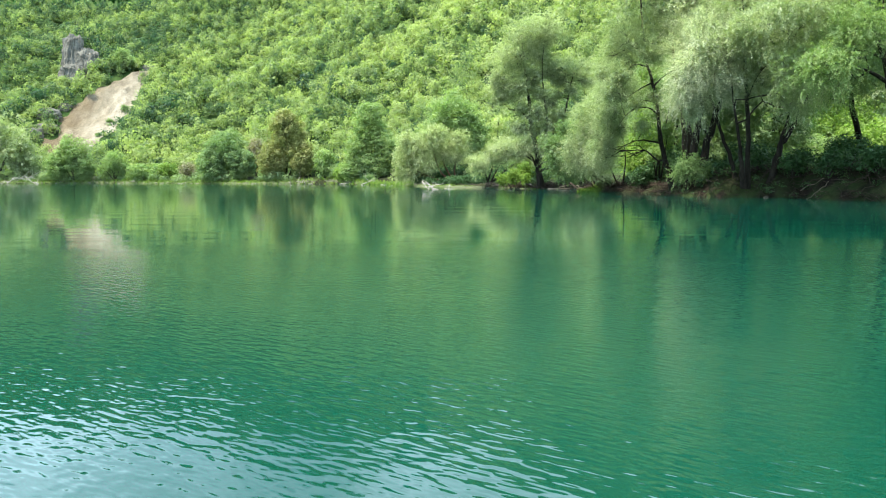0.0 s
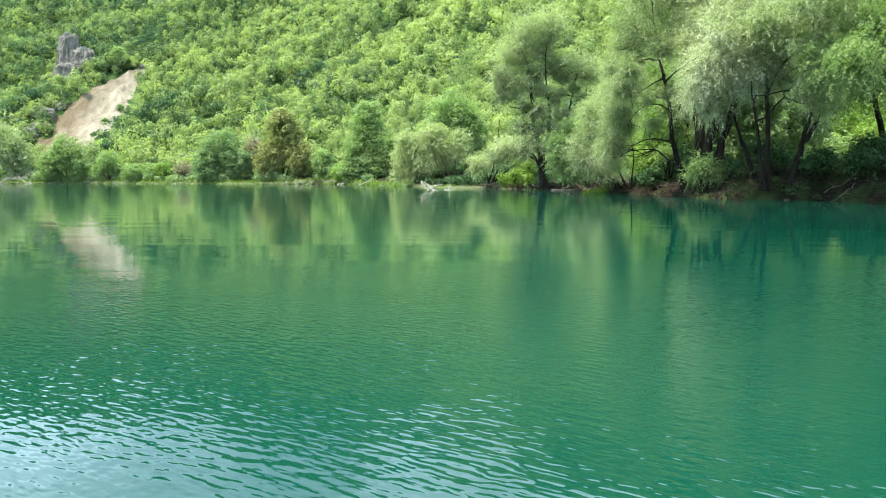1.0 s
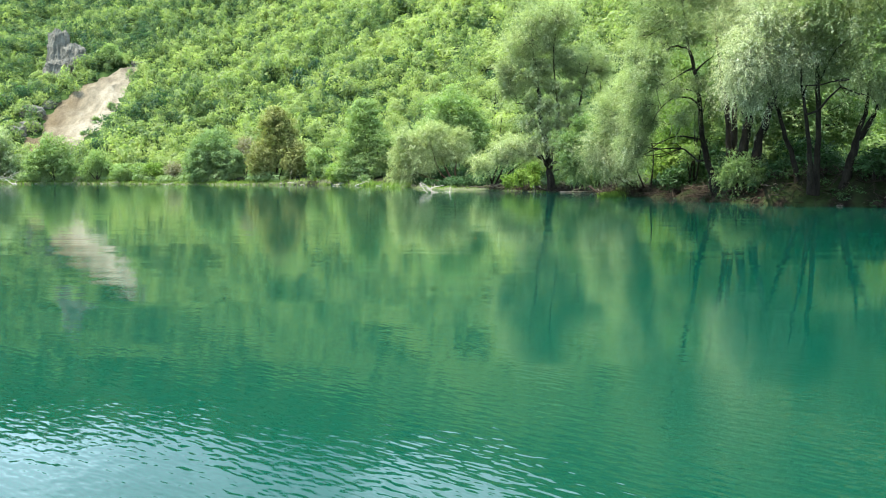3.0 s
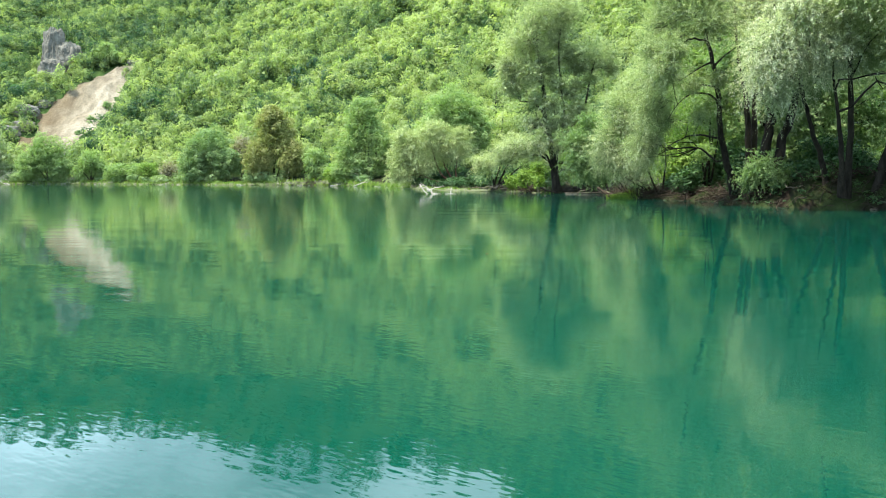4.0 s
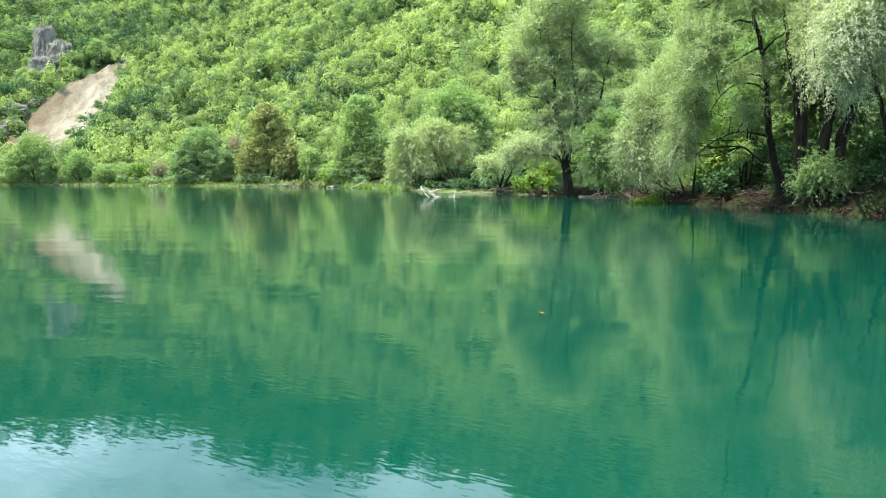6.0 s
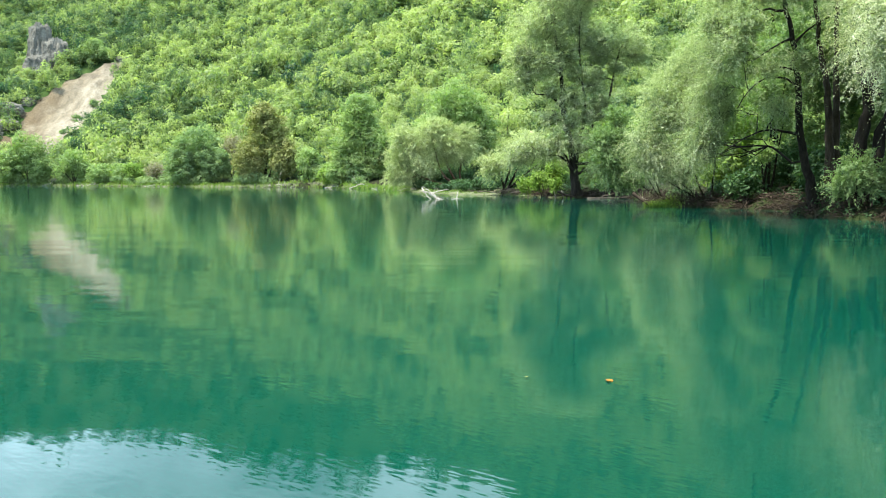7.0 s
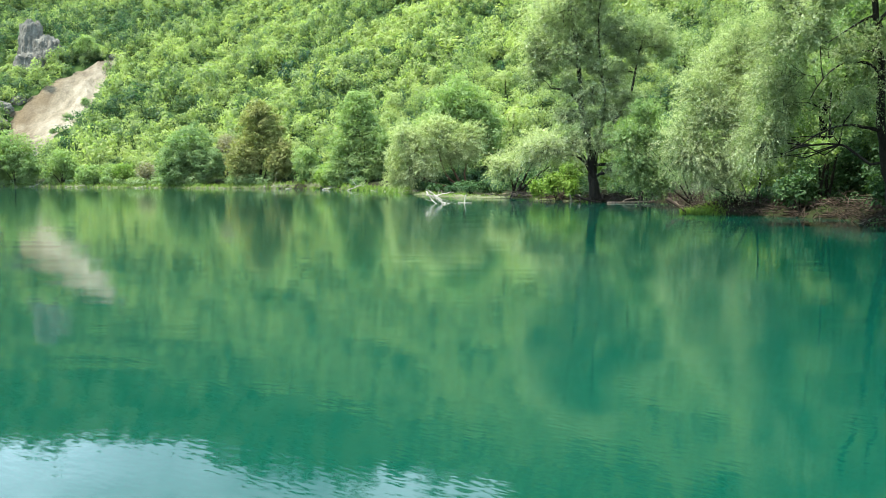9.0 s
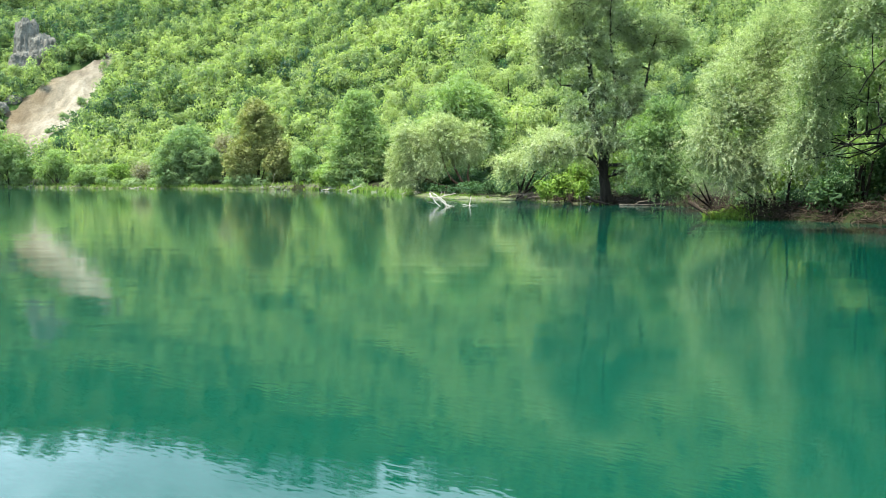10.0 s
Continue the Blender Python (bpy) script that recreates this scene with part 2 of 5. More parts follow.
# ---- mesh tools ----
def mesh_from(name, verts, faces, material, tint=None, smooth=False):
    """A mesh from arrays: verts (n, 3), faces (m, k) with one k."""
    verts, faces = np.asarray(verts, np.float32), np.asarray(faces, np.int32)
    me = bpy.data.meshes.new(name)
    count, k = faces.shape
    me.vertices.add(len(verts))
    me.vertices.foreach_set("co", verts.ravel())
    me.loops.add(count * k)
    me.loops.foreach_set("vertex_index", faces.ravel())
    me.polygons.add(count)
    me.polygons.foreach_set("loop_start", np.arange(count, dtype=np.int32) * k)
    if smooth:
        me.polygons.foreach_set("use_smooth", np.ones(count, bool))
    if tint is not None:
        at = me.attributes.new("tint", "FLOAT", "POINT")
        at.data.foreach_set("value", np.asarray(tint, np.float32))
    me.materials.append(material)
    me.update(calc_edges=True)
    return me


def part(name, me, parent, label=""):
    ob = new(name, me)
    ob.parent = parent
    return tagged(ob, label)


def unit(v):
    return v / np.maximum(np.linalg.norm(v, axis=-1, keepdims=True), 1e-9)


def tube(pts, radii, sides=7):
    """Rings along a line: verts and quads."""
    pts, radii = np.asarray(pts, float), np.asarray(radii, float)
    d = unit(np.gradient(pts, axis=0))
    side = unit(np.cross(d, np.where(np.abs(d[:, 2:3]) > 0.9, (1.0, 0, 0), (0, 0, 1.0))))
    up = np.cross(side, d)
    a = np.arange(sides) * 2 * np.pi / sides
    ring = side[:, None] * np.cos(a)[:, None] + up[:, None] * np.sin(a)[:, None]
    verts = (pts[:, None] + ring * radii[:, None, None]).reshape(-1, 3)
    i = np.arange(len(pts) - 1)[:, None] * sides
    j = np.arange(sides)[None]
    k = (j + 1) % sides
    faces = np.stack([i + j, i + k, i + k + sides, i + j + sides], -1).reshape(-1, 4)
    return verts, faces


def bent(rng, a, b, wobble, n=7, sag=0.0):
    """A line from a to b that wanders, and bows by sag."""
    a, b = np.asarray(a, float), np.asarray(b, float)
    s = np.linspace(0, 1, n)[:, None]
    length = np.linalg.norm(b - a)
    w = np.cumsum(rng.normal(0, 1, (n, 3)), 0)
    w -= w[0] + (w[-1] - w[0]) * s
    p = a + (b - a) * s + w * wobble * length / n
    p[:, 2] += sag * length * (s * (1 - s) * 4)[:, 0]
    return p


def joined(pieces):
    verts, faces, off = [], [], 0
    for v, f in pieces:
        verts.append(v)
        faces.append(f + off)
        off += len(v)
    return np.concatenate(verts), np.concatenate(faces)


def clumps_in(rng, shapes, size):
    """Clump centres and radii that fill ellipsoids (x, y, z, across, high), mostly near their skins."""
    out = []
    for x, y, z, rx, rz in shapes:
        n = max(6, int(3.0 * (rx * rx * rz) / size ** 3 * 0.42) + int(4 * rx * rz / size ** 2))
        n = min(n, 200)
        d = unit(rng.normal(0, 1, (n, 3)))
        r = rng.random(n)[:, None] ** 0.28
        c = np.array([x, y, z]) + d * r * np.array([rx, rx * 0.9, rz]) * (1 - 0.35 * size / max(rx, rz))
        out.append(np.c_[c, size * rng.uniform(0.6, 1.25, n)])
    return np.concatenate(out)


def leaves_on(rng, clumps, per_m2, length, width, droop=0.0, up=0.35, tint=0.5, tint_spread=0.25, flat=0.75):
    """Small pointed leaves over the skins of clumps: verts, quads and tints."""
    n = np.maximum(3, (per_m2 * 12.6 * clumps[:, 3] ** 2 * rng.uniform(0.8, 1.2, len(clumps))).astype(int))
    i = np.repeat(np.arange(len(clumps)), n)
    total = len(i)
    d = unit(rng.normal(0, 1, (total, 3)) + (0, 0, 0.22))
    r = clumps[i, 3] * (0.45 + 0.62 * np.sqrt(rng.random(total)))
    p = clumps[i, :3] + d * r[:, None] * (1, 1, flat)
    normal = unit(d * 1.1 + rng.normal(0, 0.3, (total, 3)) + (0, 0, up))
    axis = np.cross(normal, unit(rng.normal(0, 1, (total, 3))))
    axis = unit(unit(axis) * (1 - droop) + np.array((0, 0, -droop)))
    side = unit(np.cross(axis, normal))
    size = rng.uniform(0.65, 1.3, total)[:, None]
    a, s = axis * length * 0.5 * size, side * width * 0.5 * size
    verts = np.stack([p - a * 0.8 - s, p - a * 0.8 + s, p + a], 1).reshape(-1, 3)
    faces = np.arange(total * 3).reshape(-1, 3)
    shade = np.repeat((tint + rng.normal(0, tint_spread, len(clumps)) * 0.5)[i], 3)
    return verts, faces, shade


def strands_on(rng, clumps, shapes, per_m2, length, width, hang=0.9, tint=0.5):
    """Willow leaves along thin hanging shoots that start all through the clumps: verts, quads and tints."""
    area = sum(12.6 * (rx * rx * rz) ** (2 / 3) for _, _, _, rx, rz in shapes)
    each = 16
    count = int(area * per_m2 / each)
    i = rng.choice(len(clumps), count, p=clumps[:, 3] ** 2 / np.sum(clumps[:, 3] ** 2))
    mid = np.array([s[:3] for s in shapes]).mean(0)
    d = unit(rng.normal(0, 1, (count, 3)) + (0, 0, 0.3))
    root = clumps[i, :3] + d * (clumps[i, 3] * rng.uniform(0.3, 1.25, count))[:, None]
    out = unit(unit(root - mid) * 0.6 + d * 0.9 + (0, 0, 0.15))
    reach = hang * rng.uniform(0.5, 1.3, count)
    s = (np.arange(each) + 0.5) / each
    p = root[:, None] + out[:, None] * (reach[:, None] * s)[..., None]
    p[..., 2] -= reach[:, None] * 0.5 * s ** 2
    way = out[:, None] - np.array((0, 0, 1.0)) * s[None, :, None]
    p, way = p.reshape(-1, 3), unit(way.reshape(-1, 3))
    total = len(p)
    p = p + rng.normal(0, 0.35 * length, (total, 3))
    axis = unit(way + rng.normal(0, 0.55, (total, 3)))
    face = np.repeat(unit(root - mid) * 0.4 + d * 0.5, each, 0)
    side = unit(np.cross(axis, unit(rng.normal(0, 0.3, (total, 3)) + face * 0.75 + (0, 0, 0.65))))
    size = rng.uniform(0.65, 1.3, total)[:, None]
    a, w = axis * length * 0.5 * size, side * width * 0.5 * size
    verts = np.stack([p - a * 0.8 - w, p - a * 0.8 + w, p + a], 1).reshape(-1, 3)
    shade = np.repeat(tint + rng.normal(0, 0.2, len(clumps))[i], each * 3)
    return verts, np.arange(total * 3).reshape(-1, 3), shade


def inner_leaves(rng, shapes, length):
    """Dense larger sprays added deep inside a crown to block light, with shade-darkened tint."""
    vs, ts = [], []
    for x, y, z, rx, rz in shapes:
        w = float(np.clip(length * 1.5, 0.12, 0.7))
        n = int(9.0 * rx * rz / (w * w * 0.3))
        n = min(n, 2200)
        p = np.array([x, y, z]) + unit(rng.normal(0, 1, (n, 3))) * rng.random((n, 1)) ** 0.45 * np.array([rx, rx * 0.9, rz]) * 0.74
        a = unit(rng.normal(0, 1, (n, 3)) + (0, 0, -0.4)) * w * 0.5
        b = unit(np.cross(a, rng.normal(0, 0.6, (n, 3)) + (0, 0, 1))) * w * 0.24
        vs.append(np.stack([p - a - b, p - a + b, p + a], 1).reshape(-1, 3))
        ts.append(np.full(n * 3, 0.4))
    v = np.concatenate(vs)
    return v, np.arange(len(v)).reshape(-1, 3), np.concatenate(ts)


def tree(name, label, category, base, stems, shapes, leaf, size, seed, material, group="", girth=0.25,
         bark=None, twigs=9, lift=0.6, limb=0.35, fine_below=99.0):
    """A tree or bush at base. stems: lines of points for the trunks; shapes: ellipsoids of the crown, both in the world.
    leaf: (leaves a square metre, length, width, droop)."""
    rng = np.random.default_rng(seed)
    base = np.asarray(base, float)
    root = new(name)
    root.location = base
    tagged(root, label, category, group)
    clumps = clumps_in(rng, shapes, size)
    pieces, forks, lines = [], [], []
    for line in stems:
        line = np.asarray(line, float)
        s = np.linspace(0, len(line) - 1, 4 * len(line))
        k = np.clip(s.astype(int), 0, len(line) - 2)
        pts = line[k] + (line[k + 1] - line[k]) * (s - k)[:, None]
        for _ in range(3):
            pts[1:-1] = (pts[:-2] + pts[1:-1] * 2 + pts[2:]) / 4
        u = np.linspace(0, 1, len(pts))
        g = girth if line[0][2] < base[2] + 1.2 else girth * (0.42 if len(line) > 5 or girth > 0.3 else 0.3)
        pts[1:-1] += rng.normal(0, g * 0.14, (len(pts) - 2, 3))
        radius = g * (1.0 - 0.75 * u) + g * 0.45 * np.exp(-u * 14)
        lines.append((tube(pts - base, radius, 9), g == girth))
        forks += [(p, r) for p, r in zip(pts, radius)][2:]
    spots = np.array([f[0] for f in forks])
    for x, y, z, rx, rz in shapes:
        c = np.array([x, y, z])
        below = spots[:, 2] < z - 0.15 * rz
        cost = np.linalg.norm(spots - c, axis=1) + np.where(below, 0, 50)
        j = int(np.argmin(cost))
        a, r = forks[j]
        r = min(r * 0.75, girth * limb + 0.03)
        main = bent(rng, a, c, 0.5, 8, 0.06)
        bough = [tube(main - base, np.linspace(r, r * 0.45, 8), 6)]
        inside = np.where(np.sum(((clumps[:, :3] - c) / (rx, rx, rz)) ** 2, 1) < 1.05)[0]
        for q in rng.choice(inside, min(twigs, len(inside)), replace=False):
            start = main[rng.integers(3, 8)]
            bough.append(tube(bent(rng, start, clumps[q, :3], 0.55, 6, 0.05) - base, np.linspace(r * 0.45, 0.012, 6), 4))
        pieces.append(joined(bough))
    wood = bark or M_BARK
    if girth < 0.14:
        v, f = joined([q[0] for q in lines] + pieces)
        part("stem", mesh_from("stem", v, f, wood, smooth=True), root)
    else:
        for k, ((v, f), low_down) in enumerate(lines):
            if k == 0 or low_down:
                bole = part("trunk", mesh_from("trunk", v, f, wood, smooth=True), root)
            else:
                part("limb", mesh_from("limb", v, f, wood, smooth=True), bole)
        for v, f in pieces:
            part("bough", mesh_from("bough", v, f, wood, smooth=True), bole)
    low = [q for q in shapes if q[2] - 0.4 * q[4] < fine_below]
    high = [q for q in shapes if q not in low]
    crowns = []
    if len(leaf) == 5:
        crowns.append(strands_on(rng, clumps if not high else clumps_in(rng, low, size), low, leaf[0], leaf[1], leaf[2], leaf[4]))
        if high:
            crowns.append(strands_on(rng, clumps_in(rng, high, size), high, leaf[0] * 0.16, leaf[1] * 2.4, leaf[2] * 2.6, leaf[4]))
    else:
        skin = sum(12.6 * (rx * rx * rz) ** (2 / 3) for _, _, _, rx, rz in shapes)
        crowns.append(leaves_on(rng, clumps, leaf[0] * skin / np.sum(12.6 * clumps[:, 3] ** 2), leaf[1], leaf[2], leaf[3], lift))
    v, f = joined([c[:2] for c in crowns])
    shade = np.concatenate([c[2] for c in crowns])
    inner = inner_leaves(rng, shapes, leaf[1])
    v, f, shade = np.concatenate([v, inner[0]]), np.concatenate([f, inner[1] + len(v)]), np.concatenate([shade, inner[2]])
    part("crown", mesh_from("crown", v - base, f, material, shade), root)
    return root


# ---- the lie of the land ----
BANK = np.array([(-140, 172), (-88, 174), (-66, 172.5), (-49, 164), (-27, 152), (-12, 146), (-5, 133), (1.5, 121), (3.6, 103),
                 (6.8, 91), (11.5, 87), (14.6, 80), (15.1, 77.6), (15.6, 75.9), (17.0, 76.2), (18.8, 75.6), (19.6, 73), (19.4, 68.5), (18.2, 64), (16.5, 61.0), (15.7, 59.8), (16.6, 58.1), (17.8, 56.8), (19.0, 55.7), (19.9, 54.3),
                 (19.9, 52.6), (19.5, 51.0), (18.9, 49.9), (18.7, 48.2), (18.7, 46.0), (19.7, 43.6), (21.1, 42.2), (22.7, 40.3), (23.4, 37.5), (24.6, 34), (28, 22), (33, 8), (40, -10), (52, -60)], float)
LAKE = np.concatenate([BANK, np.array([(70, -150), (-300, -170), (-420, 40), (-330, 172)], float)])


def from_lake(x, y):
    """Metres from the waterline: plus on land, minus on the water."""
    p = np.stack([x, y], -1)
    best = np.full(x.shape, 1e9)
    inside = np.zeros(x.shape, bool)
    for a, b in zip(LAKE, np.roll(LAKE, -1, 0)):
        ab = b - a
        s = np.clip(((p - a) @ ab) / (ab @ ab), 0, 1)
        best = np.minimum(best, np.linalg.norm(p - a - s[..., None] * ab, axis=-1))
        cross = (a[1] > y) != (b[1] > y)
        with np.errstate(divide="ignore", invalid="ignore"):
            at = (b[0] - a[0]) * (y - a[1]) / (b[1] - a[1]) + a[0]
        inside ^= cross & (x < at)
    return np.where(inside, -best, best)


def soft(x, y, scale, seed):
    """Cheap smooth noise from -1 to 1."""
    r = np.random.default_rng(seed)
    out = np.zeros(np.shape(x))
    for k in range(6):
        a, ph = r.uniform(0, 2 * np.pi, 2)
        w = 2 * np.pi / scale * r.uniform(0.6, 1.7)
        out = out + np.sin((x * np.cos(a) + y * np.sin(a)) * w + ph)
    return out / 4.0


FOOT_X = [-400, -110, -75, -40, -20, 0, 15, 30, 60, 150, 400]
FOOT_Y = [200, 194, 190, 177, 161, 143, 129, 119, 108, 88, 60]


def ground_z(x, y):
    x, y = np.asarray(x, float), np.asarray(y, float)
    d = from_lake(x, y)
    high = np.interp(y, [44, 50, 57, 62, 80, 110, 140], [1.6, 0.9, 0.6, 0.45, 0.4, 0.3, 0.35]) + 0.12 * soft(x, y, 6, 3)
    s = np.clip(d / np.interp(y, [46, 60], [1.0, 1.5]), 0, 1)
    z = high * s * s * (3 - 2 * s) + 0.02 * np.clip(d, 0, 60)
    z = np.where(d < 0, np.maximum(-3.0, 0.45 * d), z) - 0.05
    rise = y - np.interp(x, FOOT_X, FOOT_Y)
    rise = 6 * np.log1p(np.exp(np.clip(rise / 6, -30, 30)))
    slope = np.interp(x, [-75, -30, 40, 90], [0.6, 0.53, 0.55, 0.65])
    hill = rise * slope
    top = 350 + 12 * soft(x, y, 240, 7)
    hill = hill * (1 + 0.62 * np.clip((hill - 80) / 80, 0, 1))
    far = np.clip((y - 290) / 60, 0, 1)
    hill = hill + far * (24 * np.exp(-((x + 22) / 36) ** 2) - 12 * np.clip((-x - 60) / 60, 0, 1))
    hill = hill / (1 + (hill / top) ** 4) ** 0.25
    hill = hill + np.clip(hill / 12, 0, 1) * (2.2 * soft(x, y, 45, 5) + 0.9 * soft(x, y, 17, 6))
    behind = np.clip(-y - 140, 0, None) * 0.25 + np.clip(-x - 330, 0, None) * 0.3 * (y < 170)
    return z + np.where(d > 0, hill + np.minimum(behind, 60), 0)


def grid_mesh(name, xs, ys, zfun, material, keep=None):
    X, Y = np.meshgrid(xs, ys)
    Z = zfun(X, Y)
    n, m = X.shape
    idx = np.arange(n * m).reshape(n, m)
    faces = np.stack([idx[:-1, :-1], idx[:-1, 1:], idx[1:, 1:], idx[1:, :-1]], -1).reshape(-1, 4)
    verts = np.stack([X, Y, Z], -1).reshape(-1, 3)
    if keep is not None:
        mid = verts[faces].mean(1)
        faces = faces[keep(mid[:, 0], mid[:, 1])]
        used, faces = np.unique(faces, return_inverse=True)
        verts, faces = verts[used], faces.reshape(-1, 4)
    return mesh_from(name, verts, faces, material, smooth=True)


gx = np.concatenate([np.linspace(-1500, -160, 24), np.arange(-150, -30, 2.5), np.arange(-30, 45, 1.2), np.linspace(46, 150, 30), np.linspace(170, 1500, 20)])
gy = np.concatenate([np.linspace(-1500, -60, 20), np.linspace(-50, 25, 20), np.arange(26, 180, 1.1), np.arange(182, 310, 3.0), np.linspace(315, 600, 30), np.linspace(650, 2500, 16)])
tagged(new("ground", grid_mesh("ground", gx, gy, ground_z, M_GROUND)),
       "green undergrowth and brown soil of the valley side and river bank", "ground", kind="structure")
wx = np.linspace(-1400, 120, 40)
wy = np.linspace(-600, 185, 40)
tagged(new("water", grid_mesh("water", wx, wy, lambda x, y: x * 0.0, M_WATER)),
       "calm turquoise green river water with light ripples", "water", kind="structure")

# ---- the bare scarp and the crag ----
SCARP = np.array([(-77, 246), (-77.8, 238), (-76.4, 229), (-77.0, 221), (-77.2, 211), (-79.0, 205), (-79.5, 199), (-87, 200.5), (-96, 205), (-94, 215), (-93.8, 222),
                  (-91.8, 228), (-88.5, 235), (-85.6, 242.5), (-81, 246)], float)


def scarp_depth(x, y):
    """Metres inside the ragged edge of the scarp; minus outside."""
    p = np.stack([x, y], -1)
    best, inside = np.full(np.shape(x), 1e9), np.zeros(np.shape(x), bool)
    for a, b in zip(SCARP, np.roll(SCARP, -1, 0)):
        ab = b - a
        s = np.clip(((p - a) @ ab) / (ab @ ab), 0, 1)
        best = np.minimum(best, np.linalg.norm(p - a - s[..., None] * ab, axis=-1))
        with np.errstate(divide="ignore", invalid="ignore"):
            at = (b[0] - a[0]) * (y - a[1]) / (b[1] - a[1]) + a[0]
        inside ^= ((a[1] > y) != (b[1] > y)) & (x < at)
    return np.where(inside, best, -best) + 1.2 * soft(x, y, 7, 11) + 0.6 * soft(x, y, 3, 14)


def in_scarp(x, y, wide=0.0):
    return scarp_depth(x, y) + wide > 0


def scarp_z(x, y):
    deep = np.clip(scarp_depth(x, y) * 0.3, -0.6, 0.8)
    relief = 0.9 * np.abs(soft(x * 1.6, y * 0.35, 8, 12)) + 1.5 * soft(x, y * 0.5, 11, 16) + 0.45 * soft(x, y, 2.6, 13) + 0.3 * soft(x, y, 1.3, 15)
    return ground_z(x, y) + 0.5 * deep + np.clip(deep, 0, 1) * (0.5 + 0.55 * np.maximum(relief, -0.6))


tagged(new("bare_scarp", grid_mesh("bare_scarp", np.arange(-115, -69, 0.45), np.arange(196, 253, 0.45), scarp_z, M_SCARP, lambda x, y: in_scarp(x, y, 1.6))),
       "bare pale beige and ochre earth scarp on the wooded hillside", "scarp", kind="structure")


def crag(label, at, size, seed):
    """A weathered limestone crag."""
    bm = bmesh.new()
    bmesh.ops.create_icosphere(bm, subdivisions=5, radius=1.0)
    off = Vector((seed * 7.1, seed * 3.3, 0))
    for v in bm.verts:
        d = v.co.copy()
        blocky = noise.cell(Vector((d.x * 2.2, d.y * 2.2, d.z * 1.6)) + off) * 0.06
        rough = noise.fractal(Vector((d.x * 2.6, d.y * 2.6, d.z * 1.1)) + off, 0.75, 2.1, 6) * 0.15
        d = d * (1.0 / max(abs(d.x), abs(d.y), abs(d.z)) ** 0.35)
        v.co = d * (0.8 + blocky + rough)
        v.co.x, v.co.y, v.co.z = v.co.x * size[0], v.co.y * size[1], v.co.z * size[2]
    me = bpy.data.meshes.new("crag")
    bm.to_mesh(me)
    bm.free()
    me.materials.append(M_ROCK)
    ob = new("crag", me)
    ob.location = at
    return tagged(ob, label, "rock", "crags")


for label, x, y, size, seed in (("tall grey limestone crag jutting from the wooded hillside", -101.2, 248, (4.4, 3.4, 12.5), 1),
                                ("grey limestone crag beside the bare scarp", -96.0, 246, (4.2, 3.5, 8.0), 2),
                                ("weathered grey rock face below the tall crag", -99.5, 241.5, (4.6, 3.6, 6.5), 5),
                                ("low grey rock face beside the bare scarp", -98.0, 221, (4.0, 2.6, 2.6), 3),
                                ("grey rock outcrop along the edge of the scarp", -96.5, 216.5, (3.4, 2.4, 2.0), 7),
                                ("small grey rock along the edge of the scarp", -94.8, 225.0, (2.4, 2.0, 1.7), 8),
                                ("grey rock ledge at the top of the bare scarp", -77.5, 247.5, (3.0, 2.0, 1.3), 6),
                                ("low grey rock at the foot of the bare scarp", -100.0, 213, (4.6, 3.0, 2.4), 4)):
    crag(label, (x, y, float(ground_z(x, y)) + (size[2] * 0.25 if size[2] > 5 else 0.2)), size, seed)

# ---- flat mud at the waterline ----
def shore_strip(name, label, first, last, out, inn, seed):
    """A thin uneven skirt of silt along a stretch of the bank."""
    r = np.random.default_rng(seed)
    line = BANK[first:last + 1]
    along = np.concatenate([[0], np.cumsum(np.linalg.norm(np.diff(line, axis=0), axis=1))])
    s = np.arange(0, along[-1], 0.5)
    p = np.stack([np.interp(s, along, line[:, 0]), np.interp(s, along, line[:, 1])], -1)
    d = unit(np.gradient(p, axis=0))
    side = np.stack([-d[:, 1], d[:, 0]], -1)
    rows = []
    for k, off in enumerate((-out, -out * 0.4, inn * 0.4, inn)):
        q = p + side * (off + r.normal(0, 0.22, len(p)))[:, None]
        rows.append(np.c_[q, np.full(len(p), (0.012, 0.05, 0.09, 0.1)[k]) + r.uniform(0, 0.02, len(p)) + (np.maximum(ground_z(q[:, 0], q[:, 1]), 0) if k > 1 else 0)])
    v = np.concatenate(rows)
    n = len(p)
    k = np.arange(n - 1)
    f = np.concatenate([np.stack([k + j * n, k + 1 + j * n, k + 1 + (j + 1) * n, k + (j + 1) * n], -1) for j in range(3)])
    return tagged(new(name, mesh_from(name, v, f, M_SILT, smooth=True)), label, "shore", kind="structure")


shore_strip("silt_shore", "pale greenish silt at the waterline of the point", 7, 12, 0.5, 0.5, 71)
shore_strip("silt_shore", "pale silt along the far waterline", 1, 6, 0.35, 0.6, 72)

